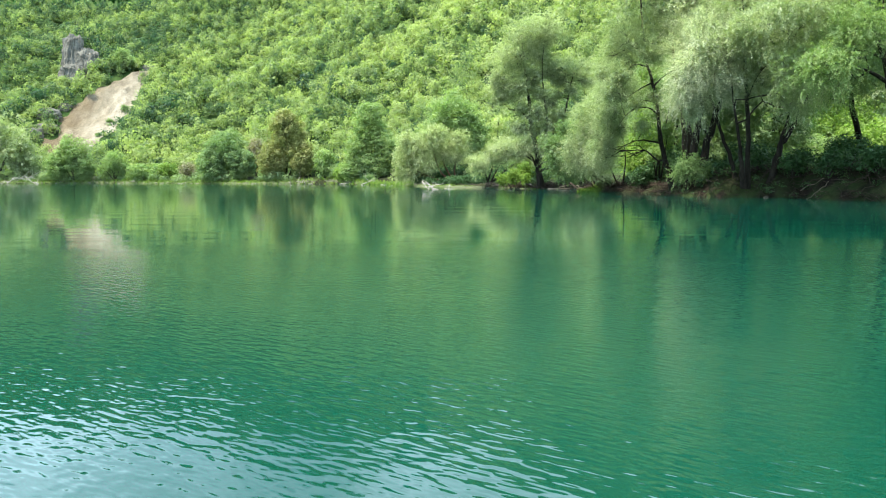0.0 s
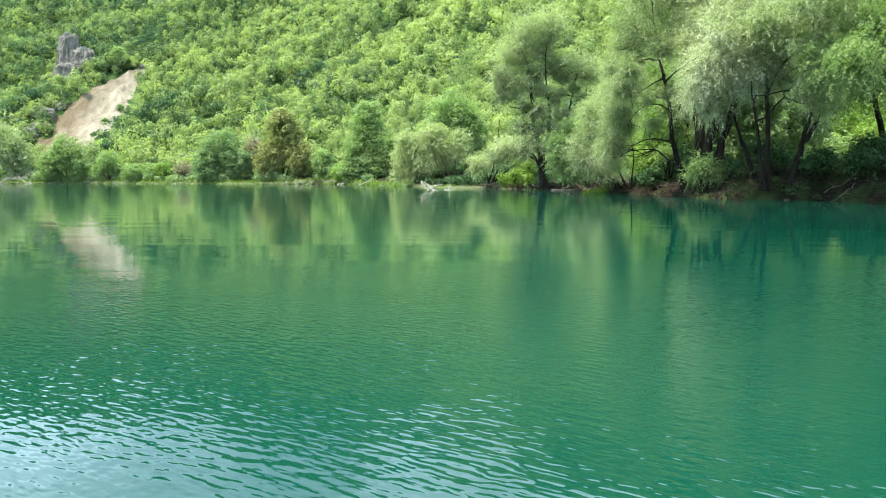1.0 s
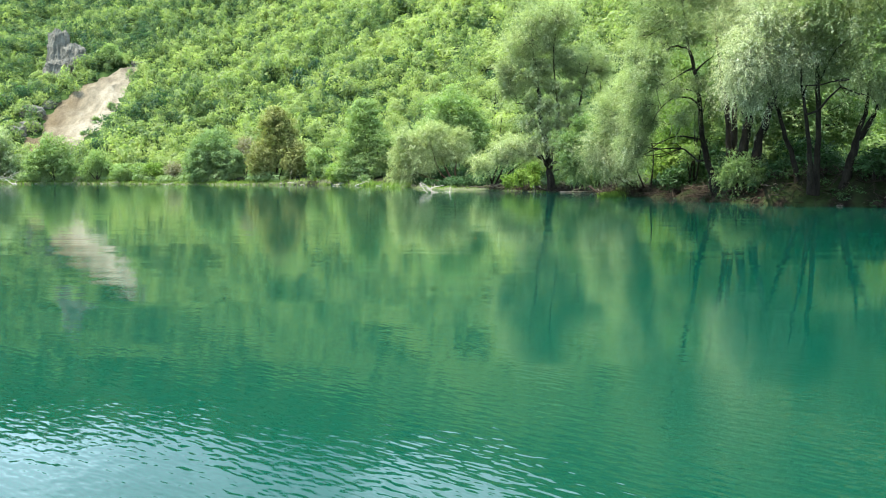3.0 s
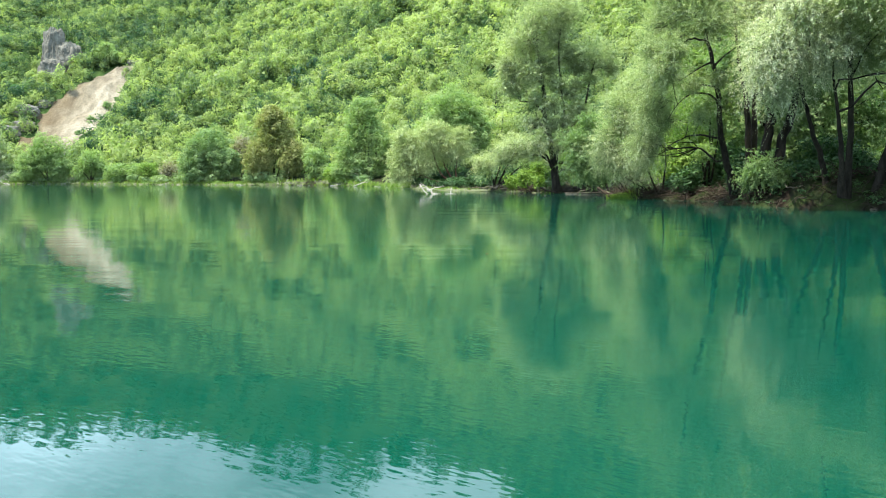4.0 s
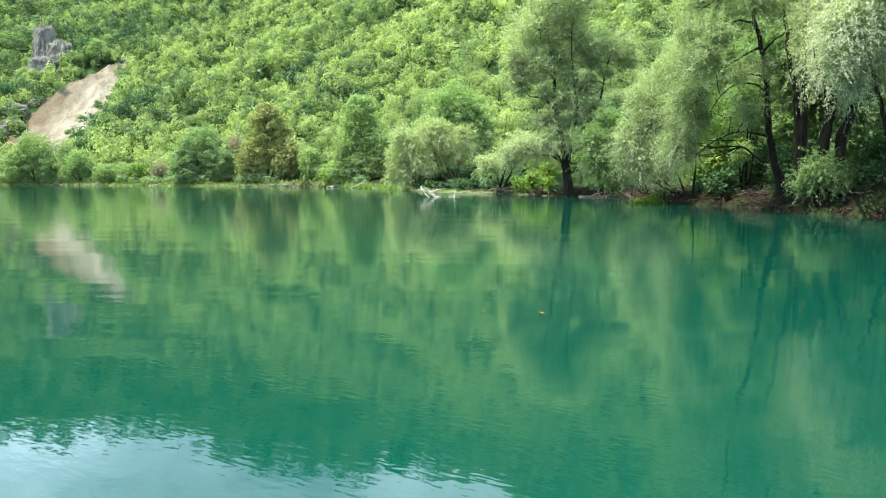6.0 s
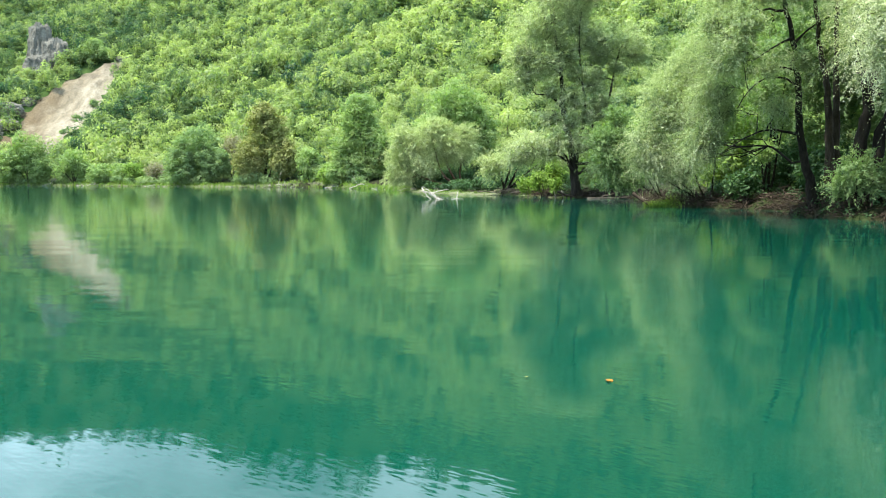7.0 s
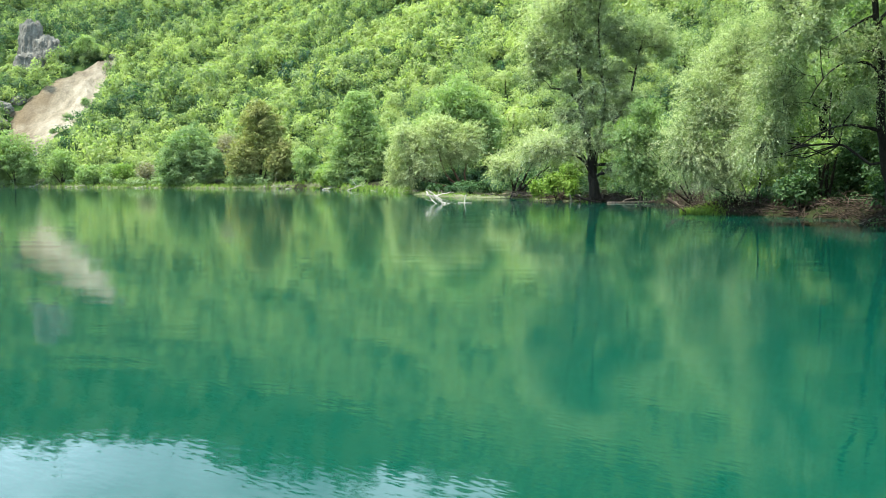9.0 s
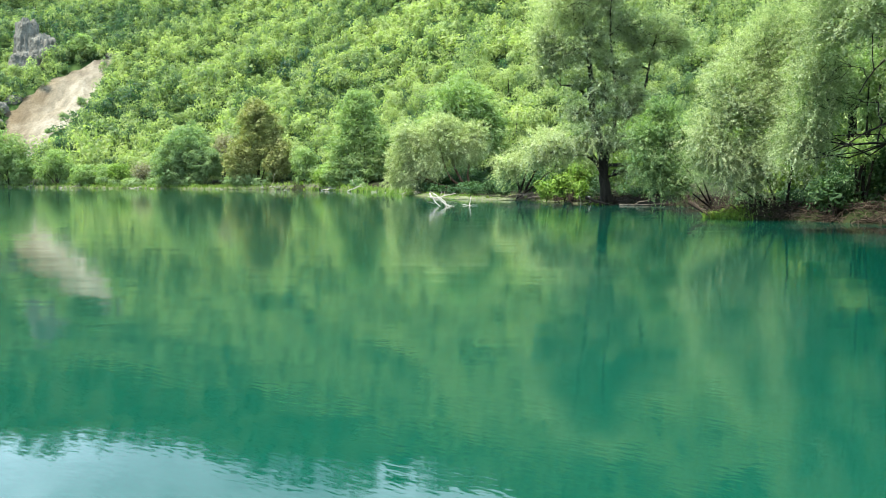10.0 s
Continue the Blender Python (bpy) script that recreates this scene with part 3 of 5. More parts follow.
# ---- the tall silver willow at the point ----
tree("willow_tree", "tall silver-leaved willow with a forked dark trunk on the bank", "tree", (15.7, 76.6, 0.1),
     [[(15.7, 76.6, -0.2), (15.5, 76.6, 2.2), (15.2, 76.6, 4.2), (14.6, 76.6, 6.4), (14.4, 76.6, 8.6), (14.1, 76.6, 11.5), (13.6, 76.8, 15)],
      [(15.5, 76.6, 2.6), (16.0, 76.5, 5.0), (16.3, 76.4, 7.0), (15.9, 76.4, 9.6), (15.6, 76.6, 12.4), (16.2, 76.8, 18)],
      [(15.9, 76.5, 4.6), (17.2, 76.3, 6.2), (18.2, 76.3, 8.0), (18.4, 76.3, 9.8), (18.9, 76.4, 11.8)],
      [(15.6, 76.5, 1.8), (14.4, 76.2, 3.7), (13.2, 76, 4.3), (11.6, 76, 4.0)], [(14.6, 76.5, 7.0), (13.4, 76.3, 8.2), (12.2, 76.2, 8.2)],
      [(16.1, 76.5, 6.0), (17.0, 76.2, 6.9), (18.6, 76.1, 6.8)]],
     [(12.9, 76.6, 10.6, 2.3, 1.9), (11.4, 76.4, 9.4, 1.3, 1.2), (14.6, 76.8, 11.4, 1.6, 1.6), (12.8, 76.6, 13.6, 2.5, 2.0), (19.2, 76.6, 12.0, 2.5, 1.5), (20.6, 76.4, 11.1, 1.1, 0.8), (17.4, 76.6, 11.2, 1.1, 1.1), (14.2, 76.8, 15.8, 2.5, 2.2), (16.4, 77, 16.2, 2.0, 2.0),
      (15.4, 77.4, 14.0, 1.7, 1.6), (17.4, 76.2, 7.2, 1.4, 1.5), (16.6, 76.4, 8.9, 1.0, 0.9), (12.2, 75.8, 4.0, 1.9, 1.1), (10.7, 75.8, 3.2, 1.2, 1.0), (14.0, 75.8, 4.4, 1.3, 1.2), (13.4, 76.2, 6.3, 1.3, 0.9), (18.2, 76.0, 5.0, 1.3, 1.0),
      (18.5, 75.8, 3.0, 1.5, 1.3), (17.2, 75.6, 4.2, 0.9, 0.9), (14.9, 75.8, 6.0, 0.9, 0.9), (17.0, 76.2, 2.4, 0.9, 0.9), (15.2, 75.7, 7.8, 1.2, 1.1), (15.8, 75.5, 4.6, 1.1, 1.2), (16.2, 75.8, 6.4, 0.9, 0.9), (13.6, 76.0, 8.3, 1.1, 0.8), (15.4, 76.2, 9.8, 1.2, 1.0), (17.2, 76.2, 9.6, 0.9, 0.7), (16.6, 76.6, 12.4, 1.5, 1.4), (18.6, 76.3, 10.2, 1.0, 0.7), (11.0, 76.2, 11.2, 1.2, 1.2)],
     (250, 0.115, 0.046, 0.35, 0.7), 0.6, 21, M_GREY, "bank willows", 0.36, twigs=12)

tree("willow_tree", "low spreading grey-green willow on the dark bank", "tree", (19.6, 68.6, 0.3),
     [[(19.7, 68.6, 0.1), (17.8, 67.8, 2.4), (15.6, 67, 4.2)], [(19.6, 68.4, 0.1), (17.2, 67.6, 1.6), (15.2, 67, 2.5)], [(19.7, 68.5, 0.2), (18.2, 67.8, 3.2), (16.6, 67, 5.4)]],
     [(15.2, 67.0, 4.4, 1.4, 0.9), (14.9, 66.8, 2.8, 1.2, 0.9), (15.9, 66.8, 2.4, 1.2, 0.9), (16.7, 67.2, 4.0, 1.1, 0.9), (16.2, 67.4, 5.6, 1.2, 0.8), (15.7, 66.4, 1.6, 1.1, 0.6), (16.8, 66.6, 1.7, 1.1, 0.7)],
     (190, 0.13, 0.055, 0.35, 0.6), 0.5, 29, M_SAGE, "bank willows", 0.05)

# ---- the mounded willow over the grassy tip ----
tree("willow_tree", "broad mounded pale willow whose boughs hang over the bank", "tree", (18.6, 58.8, 0.5),
     [[(18.6, 58.8, 0.2), (17.4, 58.6, 2.6), (16.4, 58.4, 5.6)], [(18.8, 58.8, 0.3), (19.0, 58.6, 3), (18.2, 58.6, 6.0)],
      [(18.4, 58.6, 0.3), (16.9, 58.2, 1.3), (15.2, 58, 2.2)], [(18.3, 58.6, 0.3), (16.6, 57.6, 1.0), (15.6, 57.2, 1.5)]],
     [(14.7, 58.0, 3.5, 1.3, 1.35), (15.8, 58.0, 4.9, 1.45, 1.2), (14.9, 58.0, 2.6, 1.1, 0.85), (15.9, 57.7, 2.9, 1.15, 1.1), (15.7, 58.4, 6.1, 1.35, 0.9),
      (17.3, 59.6, 7.4, 1.7, 1.4), (17.6, 58.8, 5.6, 1.4, 1.5), (18.6, 59.4, 8.4, 1.8, 1.4), (17.2, 58.2, 3.6, 1.2, 1.1), (16.8, 57.8, 2.2, 1.0, 0.7), (15.6, 57.6, 2.0, 0.8, 0.5), (16.4, 57.4, 1.5, 0.7, 0.35)],
     (780, 0.075, 0.031, 0.35, 0.55), 0.5, 22, M_WILLOW, "bank willows", 0.065)

# ---- the willows on the shaded bank ----
SPARE = (330, 0.1, 0.042, 0.4, 0.75)
NEAR = (600, 0.076, 0.031, 0.4, 0.75)
tree("willow_tree", "leaning silver willow with bare arching side limbs over the water", "tree", (18.9, 49.2, 0.8),
     [[(19.4, 49.5, 0.3), (18.7, 49.2, 2.2), (18.1, 48.8, 3.8), (17.8, 48.4, 5.2), (17.4, 48.1, 6.8), (16.8, 47.8, 8.4), (16.4, 48, 11), (16.2, 48, 13.5)],
      [(17.8, 48.3, 5.3), (17.1, 48.1, 5.8), (16.1, 48.1, 5.8), (15.4, 48.1, 5.2), (15.0, 48.1, 4.5)],
      [(18.1, 48.8, 3.5), (16.9, 48.6, 3.7), (16.2, 48.6, 3.6), (15.4, 48.6, 3.2), (14.9, 48.8, 2.8)],
      [(17.2, 48.0, 7.4), (16.4, 48.0, 7.0), (15.5, 48.0, 6.4)], [(17.3, 48.0, 7.2), (17.9, 48.0, 7.8), (18.8, 48.0, 8.3)],
      [(17.6, 48.2, 6.1), (16.8, 48.4, 6.3), (15.9, 48.6, 6.0)]],
     [(14.7, 50.6, 2.8, 0.9, 0.8), (14.8, 50.4, 3.5, 1.15, 0.95), (15.9, 51.4, 4.6, 0.9, 0.9), (15.0, 50.2, 5.2, 1.25, 1.05), (15.0, 49.4, 6.9, 1.3, 1.1), (15.4, 49.6, 8.7, 1.5, 1.2), (14.0, 48.4, 8.0, 0.8, 0.7),
      (14.1, 46.6, 6.5, 0.8, 0.75), (14.6, 46.6, 7.6, 0.9, 0.8), (15.8, 49.0, 10.2, 2.2, 1.8), (17.0, 48.8, 14.2, 3.6, 3.6), (19.2, 49.4, 13.0, 2.4, 2.0), (16.6, 47.2, 9.2, 1.2, 1.0), (16.4, 47.5, 4.5, 0.8, 0.6), (17.2, 47.3, 6.4, 0.7, 0.6), (16.0, 47.6, 6.0, 0.7, 0.5)],
     NEAR, 0.5, 23, M_WILLOW, "bank willows", 0.19, limb=0.16, fine_below=11.2)
tree("willow_tree", "tall twin-trunked willow with rough brown bark", "tree", (20.8, 50.5, 1.0),
     [[(20.6, 50.4, 0.6), (20.5, 50.4, 3.4), (20.3, 50.4, 5.3), (20.0, 50.4, 6.8), (19.5, 50.4, 9.0), (19.2, 50.2, 13)],
      [(21.0, 50.6, 0.6), (20.9, 50.6, 3.6), (20.8, 50.6, 5.6), (20.6, 50.6, 9), (20.9, 50.4, 14)]],
     [(19.6, 50, 14.2, 3.0, 3.2), (21.4, 50.2, 10.4, 1.8, 1.5), (22.6, 50.0, 12.4, 2.4, 2.2)],
     NEAR, 0.55, 24, M_WILLOW, "bank willows", 0.21, bark=M_BROWN_BARK, fine_below=11.2)
tree("willow_tree", "thick dark willow with bright silvery boughs", "tree", (19.8, 47.2, 1.0),
     [[(19.8, 47.2, 0.5), (19.7, 47.1, 2.8), (19.9, 47.0, 4.4), (20.1, 47.0, 5.8), (20.3, 47.0, 8.5), (20.2, 47, 13)],
      [(20.0, 47.2, 0.6), (20.6, 47.0, 3.5), (21.4, 46.8, 6.5), (21.8, 46.8, 10)],
      [(20.0, 46.9, 5.0), (19.2, 45.0, 6.4), (18.6, 43.2, 7.2), (18.0, 41.8, 7.6)]],
     [(17.6, 41.5, 7.4, 1.5, 1.1), (16.7, 41.2, 5.9, 1.1, 1.2), (18.9, 41.4, 6.3, 1.3, 0.9), (18.3, 41.8, 9.6, 1.7, 1.1), (17.3, 41.6, 4.9, 0.8, 0.9), (19.2, 40.6, 7.0, 1.3, 1.1), (17.9, 41.0, 8.6, 1.3, 1.0), (16.6, 41.0, 6.9, 1.0, 0.9), (18.9, 44.4, 7.4, 2.2, 1.7), (21.0, 46, 7.4, 1.7, 1.3), (20.4, 46.8, 13.6, 3.0, 3.2), (22.2, 47.0, 10.4, 2.2, 2.0), (19.0, 46.0, 10.2, 2.2, 1.8)],
     NEAR, 0.5, 224, M_SILVER, "bank willows", 0.3, fine_below=11.0)
tree("willow_tree", "tall many-stemmed willow in deep shade", "tree", (20.9, 42.2, 1.0),
     [[(20.9, 42.0, 0.5), (20.7, 41.6, 3.0), (20.2, 41.1, 6.0), (19.8, 40.8, 8.4), (19.6, 40.8, 11), (20.2, 41, 15)],
      [(20.7, 42.0, 0.6), (20.1, 41.2, 2.4), (19.6, 40.9, 4.2), (19.1, 40.7, 6.5)],
      [(21.1, 43.8, 0.7), (20.7, 43.6, 2.2), (19.7, 43.1, 3.9), (18.9, 42.8, 5.8), (18.3, 42.6, 7.2)],
      [(20.3, 41.2, 5.6), (20.9, 41.0, 7.2), (21.8, 41.0, 7.9), (22.6, 41, 9)], [(19.8, 40.8, 8.3), (19.3, 40.8, 9.0), (18.9, 40.8, 9.8)]],
     [(19.6, 40.4, 8.4, 1.3, 1.0), (20.6, 38.0, 5.4, 1.0, 0.7), (21.4, 37.8, 4.7, 0.9, 0.6), (22.4, 44, 14.0, 3.0, 3.2), (20.3, 43.4, 14.0, 2.6, 2.8), (23.4, 43.6, 10.0, 2.2, 1.8), (22.6, 43.6, 7.4, 1.5, 1.1), (20.4, 42.0, 8.6, 1.8, 1.3), (19.6, 41.6, 10.8, 1.7, 1.2), (21.2, 41.4, 6.6, 1.0, 0.8), (21.8, 43.8, 18.0, 3.0, 2.6)],
     NEAR, 0.5, 25, M_WILLOW, "bank willows", 0.15, fine_below=11.0)
tree("willow_tree", "leaning double-stemmed willow over a dark earth bank", "tree", (22.3, 42.1, 1.2),
     [[(22.3, 42.1, 0.7), (22.8, 42.0, 2.8), (23.7, 42.0, 4.4), (24.4, 42.0, 6.0), (25.0, 42.1, 8.5), (25.2, 42.4, 12)],
      [(22.5, 42.1, 1.4), (22.9, 42.0, 3.4), (23.2, 41.9, 4.6), (23.4, 41.8, 7.0)]],
     [(22.3, 38.4, 6.9, 1.9, 1.1), (23.0, 40.0, 9.8, 3.0, 2.2), (20.6, 37.8, 7.4, 1.5, 1.2), (24.6, 41.6, 6.9, 1.8, 1.2), (20.4, 36.5, 9.5, 2.2, 1.2), (19.2, 39.0, 8.9, 1.6, 1.0), (26.0, 42.6, 13.8, 3.2, 2.6), (25.0, 42.4, 17.6, 2.8, 2.6)],
     (370, 0.1, 0.042, 0.4, 0.7), 0.55, 26, M_WILLOW, "bank willows", 0.17, fine_below=11.0)
tree("willow_tree", "crooked willow with a bare lower trunk behind the bank", "tree", (31.0, 46.5, 1.6),
     [[(31.0, 46.5, 1.2), (30.5, 46.2, 3.4), (29.6, 46, 5.8), (29.8, 46, 9), (29.4, 46, 13)], [(29.7, 46, 5.7), (28.2, 45.8, 6.2), (26.9, 45.6, 6.4)]],
     [(28.2, 44.8, 7.2, 3.0, 1.6), (29.4, 45.6, 12.4, 3.6, 3.6), (32.0, 46, 9.5, 2.6, 2.6), (29.6, 45.6, 17.5, 3.6, 3.0)],
     SPARE, 0.6, 27, M_SAGE, "bank willows", 0.24, fine_below=11.2)
tree("willow_tree", "dark willow with a crooked limb reaching over the bank", "tree", (26.9, 37.8, 1.3),
     [[(27.0, 37.8, 0.9), (26.8, 37.8, 3.5), (26.4, 37.8, 6.2), (25.7, 37.8, 8.3), (24.3, 37.8, 10.4), (23.6, 37.8, 12.5)],
      [(26.0, 37.8, 7.4), (24.6, 37.6, 7.9), (23.2, 37.5, 7.4), (22.5, 37.4, 7.0)],
      [(25.7, 37.8, 8.3), (25.9, 37.9, 10.5), (25.6, 38, 13)]],
     [(25.2, 37.6, 13.4, 3.0, 2.6), (28.4, 38, 11.0, 2.6, 3.0), (23.2, 37.4, 8.9, 1.2, 0.9), (20.9, 34.8, 6.5, 1.8, 1.3), (22.8, 35.2, 8.4, 1.9, 1.4), (26.0, 37.6, 17.6, 3.4, 2.8), (30.0, 38, 15.4, 3.2, 3.2)],
     SPARE, 0.55, 28, M_GREEN, "bank willows", 0.24, fine_below=11.2)

for k, (x, y, h, r) in enumerate(((25.0, 58.0, 13.0, 3.2), (27.5, 56.0, 14.0, 3.6), (25.0, 64.0, 15.0, 3.6), (38.0, 72.0, 14.0, 3.8), (31.0, 66.0, 14.0, 4.0), (50.0, 68.0, 14.0, 4.0), (31.0, 31.0, 17.0, 3.8), (34.5, 24.0, 17.0, 4.0), (39.0, 34.0, 17.0, 4.2))):
    z = float(ground_z(x, y))
    tree("willow_tree", "tall grey-green willow standing behind the bank trees", "tree", (x, y, z),
         [[(x, y, z - 0.3), (x + 0.3, y, z + h * 0.35), (x - 0.3, y, z + h * 0.7), (x, y, z + h)], [(x + 0.2, y, z + h * 0.3), (x + r * 0.5, y - 0.3, z + h * 0.6)]],
         [(x, y, z + h * 0.88, r, h * 0.22), (x + r * 0.6, y - 0.5, z + h * 0.62, r * 0.8, h * 0.17), (x - r * 0.6, y - 0.4, z + h * 0.6, r * 0.8, h * 0.18), (x, y - 0.8, z + h * 0.42, r * 0.7, h * 0.12)] + ([(x, y - 0.6, z + h * 0.2, r * 0.85, h * 0.17), (x + r, y - 0.2, z + h * 0.3, r * 0.6, h * 0.16)] if k < 2 else []),
         (60, 0.22, 0.09, 0.3, 0.9) if k < 4 else (15, 0.46, 0.16, 0.3, 1.1), 0.8, 600 + k, M_SAGE if k < 2 else M_WILLOW if k % 2 else M_GREEN, "background willows", 0.26)

# ---- bushes and small trees along the far bank ----
BL = (34, 0.36, 0.2, 0.1)


def bush(name, label, x, y, shapes, material, seed, leaf=BL, size=0.7, girth=0.12, stems=4, group="bank bushes", category="bush"):
    z = float(ground_z(x, y))
    rng = np.random.default_rng(seed + 500)
    lines = []
    for k in range(stems):
        s = shapes[k % len(shapes)]
        a = (x + rng.uniform(-0.4, 0.4), y + rng.uniform(-0.4, 0.4), z - 0.2)
        b = (s[0] + rng.uniform(-0.4, 0.4) * s[3], s[1] + rng.uniform(-0.3, 0.3) * s[3], s[2] + rng.uniform(-0.2, 0.5) * s[4])
        mid = ((a[0] * 0.5 + b[0] * 0.5), (a[1] + b[1]) / 2, a[2] * 0.45 + b[2] * 0.55)
        lines.append([a, mid, b])
    return tree(name, label, category, (x, y, z), lines, shapes, leaf, size, seed, material, group, girth, twigs=6)


bush("willow_bush", "large grey-green willow at the water's edge", -92, 180, [(-92, 180, 11, 6.5, 8), (-86, 178, 7, 4.5, 6), (-97, 179, 8, 6, 7), (-84.5, 178, 3.5, 3.4, 3)], M_WILLOW, 41, (12, 0.5, 0.16, 0.3, 1.4), 1.3, 0.3)
bush("round_bush", "rounded green bush on the water's edge", -72.7, 174.5, [(-72.7, 174.5, 6.6, 4.0, 4.8), (-75.7, 174.0, 3.8, 2.8, 3.4), (-69.7, 174.0, 3.4, 2.7, 3.0)], M_GREEN, 42)
bush("sparse_bush", "sparse light green bush with visible stems", -62.6, 172.5, [(-62.6, 172.5, 4.8, 3.2, 3.0), (-64.7, 172.5, 2.8, 2.0, 2.0), (-60.5, 172.3, 3.2, 2.0, 2.2)], M_GREEN, 43, (15, 0.4, 0.17, 0.1), 0.8)
bush("low_bush", "low bright green bush at the waterline", -55.2, 170.0, [(-56.2, 169.5, 2.3, 3.0, 2.2), (-51.7, 168.5, 2.4, 2.6, 2.3)], M_GREEN, 44)
bush("low_bush", "low lime green bush at the waterline", -49.2, 167.5, [(-49.2, 167.5, 2.4, 2.6, 2.4)], M_LIME, 45)
bush("twiggy_bush", "twiggy brownish bush with pale stems", -44.7, 166.5, [(-44.7, 166.5, 2.8, 2.6, 2.4)], M_RUST, 46, (9, 0.35, 0.14, 0.1), 0.8, 0.09, 7)
bush("dark_bush", "dense dark green bush overhanging the water", -34.7, 160.5, [(-34.7, 160.5, 7.4, 4.8, 4.9), (-37.7, 159.0, 4.0, 3.4, 3.6), (-31.3, 158.5, 4.0, 3.0, 3.4)], M_SAGE, 47)
bush("olive_tree_bush", "tall olive brown bush shaded on one side", -21.4, 154.5, [(-21.4, 154.5, 9.8, 4.4, 5.2), (-24.2, 153.0, 5.0, 3.2, 4.0), (-18.3, 152.5, 5.2, 3.0, 4.2), (-21.4, 153.5, 13.2, 2.4, 2.2)], M_BROWN, 48)
bush("rusty_bush", "dry pinkish brown bush", -29.2, 163.5, [(-29.2, 163.5, 6.8, 2.7, 3.6)], M_RUST, 49, (16, 0.4, 0.16, 0.1))
bush("green_bush", "small fresh green bush at the waterline", -13.1, 148.5, [(-13.1, 148.5, 4.4, 2.4, 2.8), (-11.7, 147.5, 2.4, 1.9, 2.0)], M_GREEN, 50)
bush("slender_tree", "slender light green tree with upright stems", -3.3, 139.5, [(-3.9, 139.5, 10.6, 3.6, 4.6), (-6.1, 139.0, 6.0, 2.7, 3.6), (-0.9, 138.5, 6.4, 2.8, 3.8), (-3.7, 139.5, 13.4, 2.4, 2.0), (-7.3, 138.5, 2.6, 2.4, 2.2), (-3.6, 138.2, 3.2, 2.4, 2.2), (-1.4, 138.0, 3.4, 1.8, 2.0)], M_GREEN, 51, (34, 0.38, 0.16, 0.2), 0.7, 0.1, 7, category="tree")
bush("lime_bush", "bright lime green undergrowth beside the water", -8.2, 142.0, [(-8.9, 141.5, 2.2, 2.2, 1.9), (-6.3, 139.5, 1.9, 2.0, 1.6)], M_LIME, 52)
bush("scarp_tree", "bright leafy tree rooted above the bare scarp", -86.5, 248, [(-86.8, 247.0, 38.6, 3.8, 3.0), (-90.0, 246.5, 37.2, 2.8, 2.2), (-83.6, 247, 38.6, 2.8, 2.4), (-86.0, 247.5, 41.2, 2.6, 2.0)], M_GREEN, 58, (30, 0.4, 0.2, 0.1), 0.9, 0.15, 4, "hillside trees", "tree")
for k, (x, y, r) in enumerate(((-79.6, 217.5, 1.3), (-78.6, 214.0, 1.0), (-77.4, 223.0, 1.2), (-80.0, 209.0, 0.9), (-88.0, 239.0, 1.1))):
    z = float(ground_z(x, y))
    bush("scarp_shrub", "small green shrub at the edge of the bare scarp", x, y, [(x, y, z + r * 0.9, r, r)], M_SAGE, 140 + k, (34, 0.32, 0.16, 0.1), 0.6, 0.06, 3, "scarp shrubs")
for k, (x, y, r) in enumerate(((-105, 241.5, 2.4), (-96, 236.5, 1.6), (-92.5, 241, 2.2), (-106, 248, 2.6), (-91.5, 247.5, 2.0), (-99.5, 236.5, 2.6), (-102.5, 238.5, 2.2), (-96.5, 240.5, 2.0), (-93.8, 244.5, 2.4), (-103.8, 243.0, 2.4), (-100.0, 240.0, 1.8))):
    z = float(ground_z(x, y))
    bush("crag_shrub", "green shrub growing at the foot of the limestone crag", x, y, [(x, y, z + r * 0.9, r, r)], M_HILL, 130 + k, (30, 0.4, 0.2, 0.1), 0.8, 0.08, 3, "crag shrubs")
tree("pale_willow", "pale domed willow bush with a reddish leaning trunk", "tree", (9.4, 105.4, float(ground_z(9.4, 105.4))),
     [[(9.6, 105.4, 0.0), (7.9, 105.0, 1.2), (6.9, 105, 2.1), (6.3, 105.4, 4.0), (5.9, 105.8, 6.2)], [(9.3, 105.4, 0.2), (8.2, 105.4, 1.9), (7.3, 105.8, 3.6), (8.4, 105.8, 5.0)],
      [(9.0, 105.3, 0.4), (6.4, 104.6, 1.0), (4.2, 104.8, 1.9), (2.6, 105, 3.2)], [(9.4, 105.4, 0.2), (9.0, 105.4, 2.2), (9.4, 105.6, 4.2)]],
     [(5.9, 106, 5.6, 3.6, 2.7), (2.6, 105.5, 4.0, 2.5, 2.6), (9.0, 105.6, 5.1, 2.6, 2.0), (6.2, 106, 7.5, 2.1, 1.5), (1.8, 105, 1.9, 1.9, 1.3), (4.4, 104.5, 3.0, 2.0, 1.4), (9.6, 105.8, 6.8, 1.7, 1.3), (2.6, 105.8, 6.4, 1.9, 1.5)],
     (230, 0.15, 0.058, 0.2, 0.6), 0.65, 53, M_PALE, "bank bushes", 0.18, bark=M_RED, twigs=8)
bush("green_tree", "fresh green tree rising behind the willow bush", 10.6, 128, [(10.6, 128, 11.5, 5.0, 5.2), (7.6, 127, 8.0, 3.4, 4.2), (14, 127.5, 8.4, 3.4, 4.4)], M_GREEN, 54, (28, 0.4, 0.19, 0.15), 0.8, 0.2, 5, category="tree")
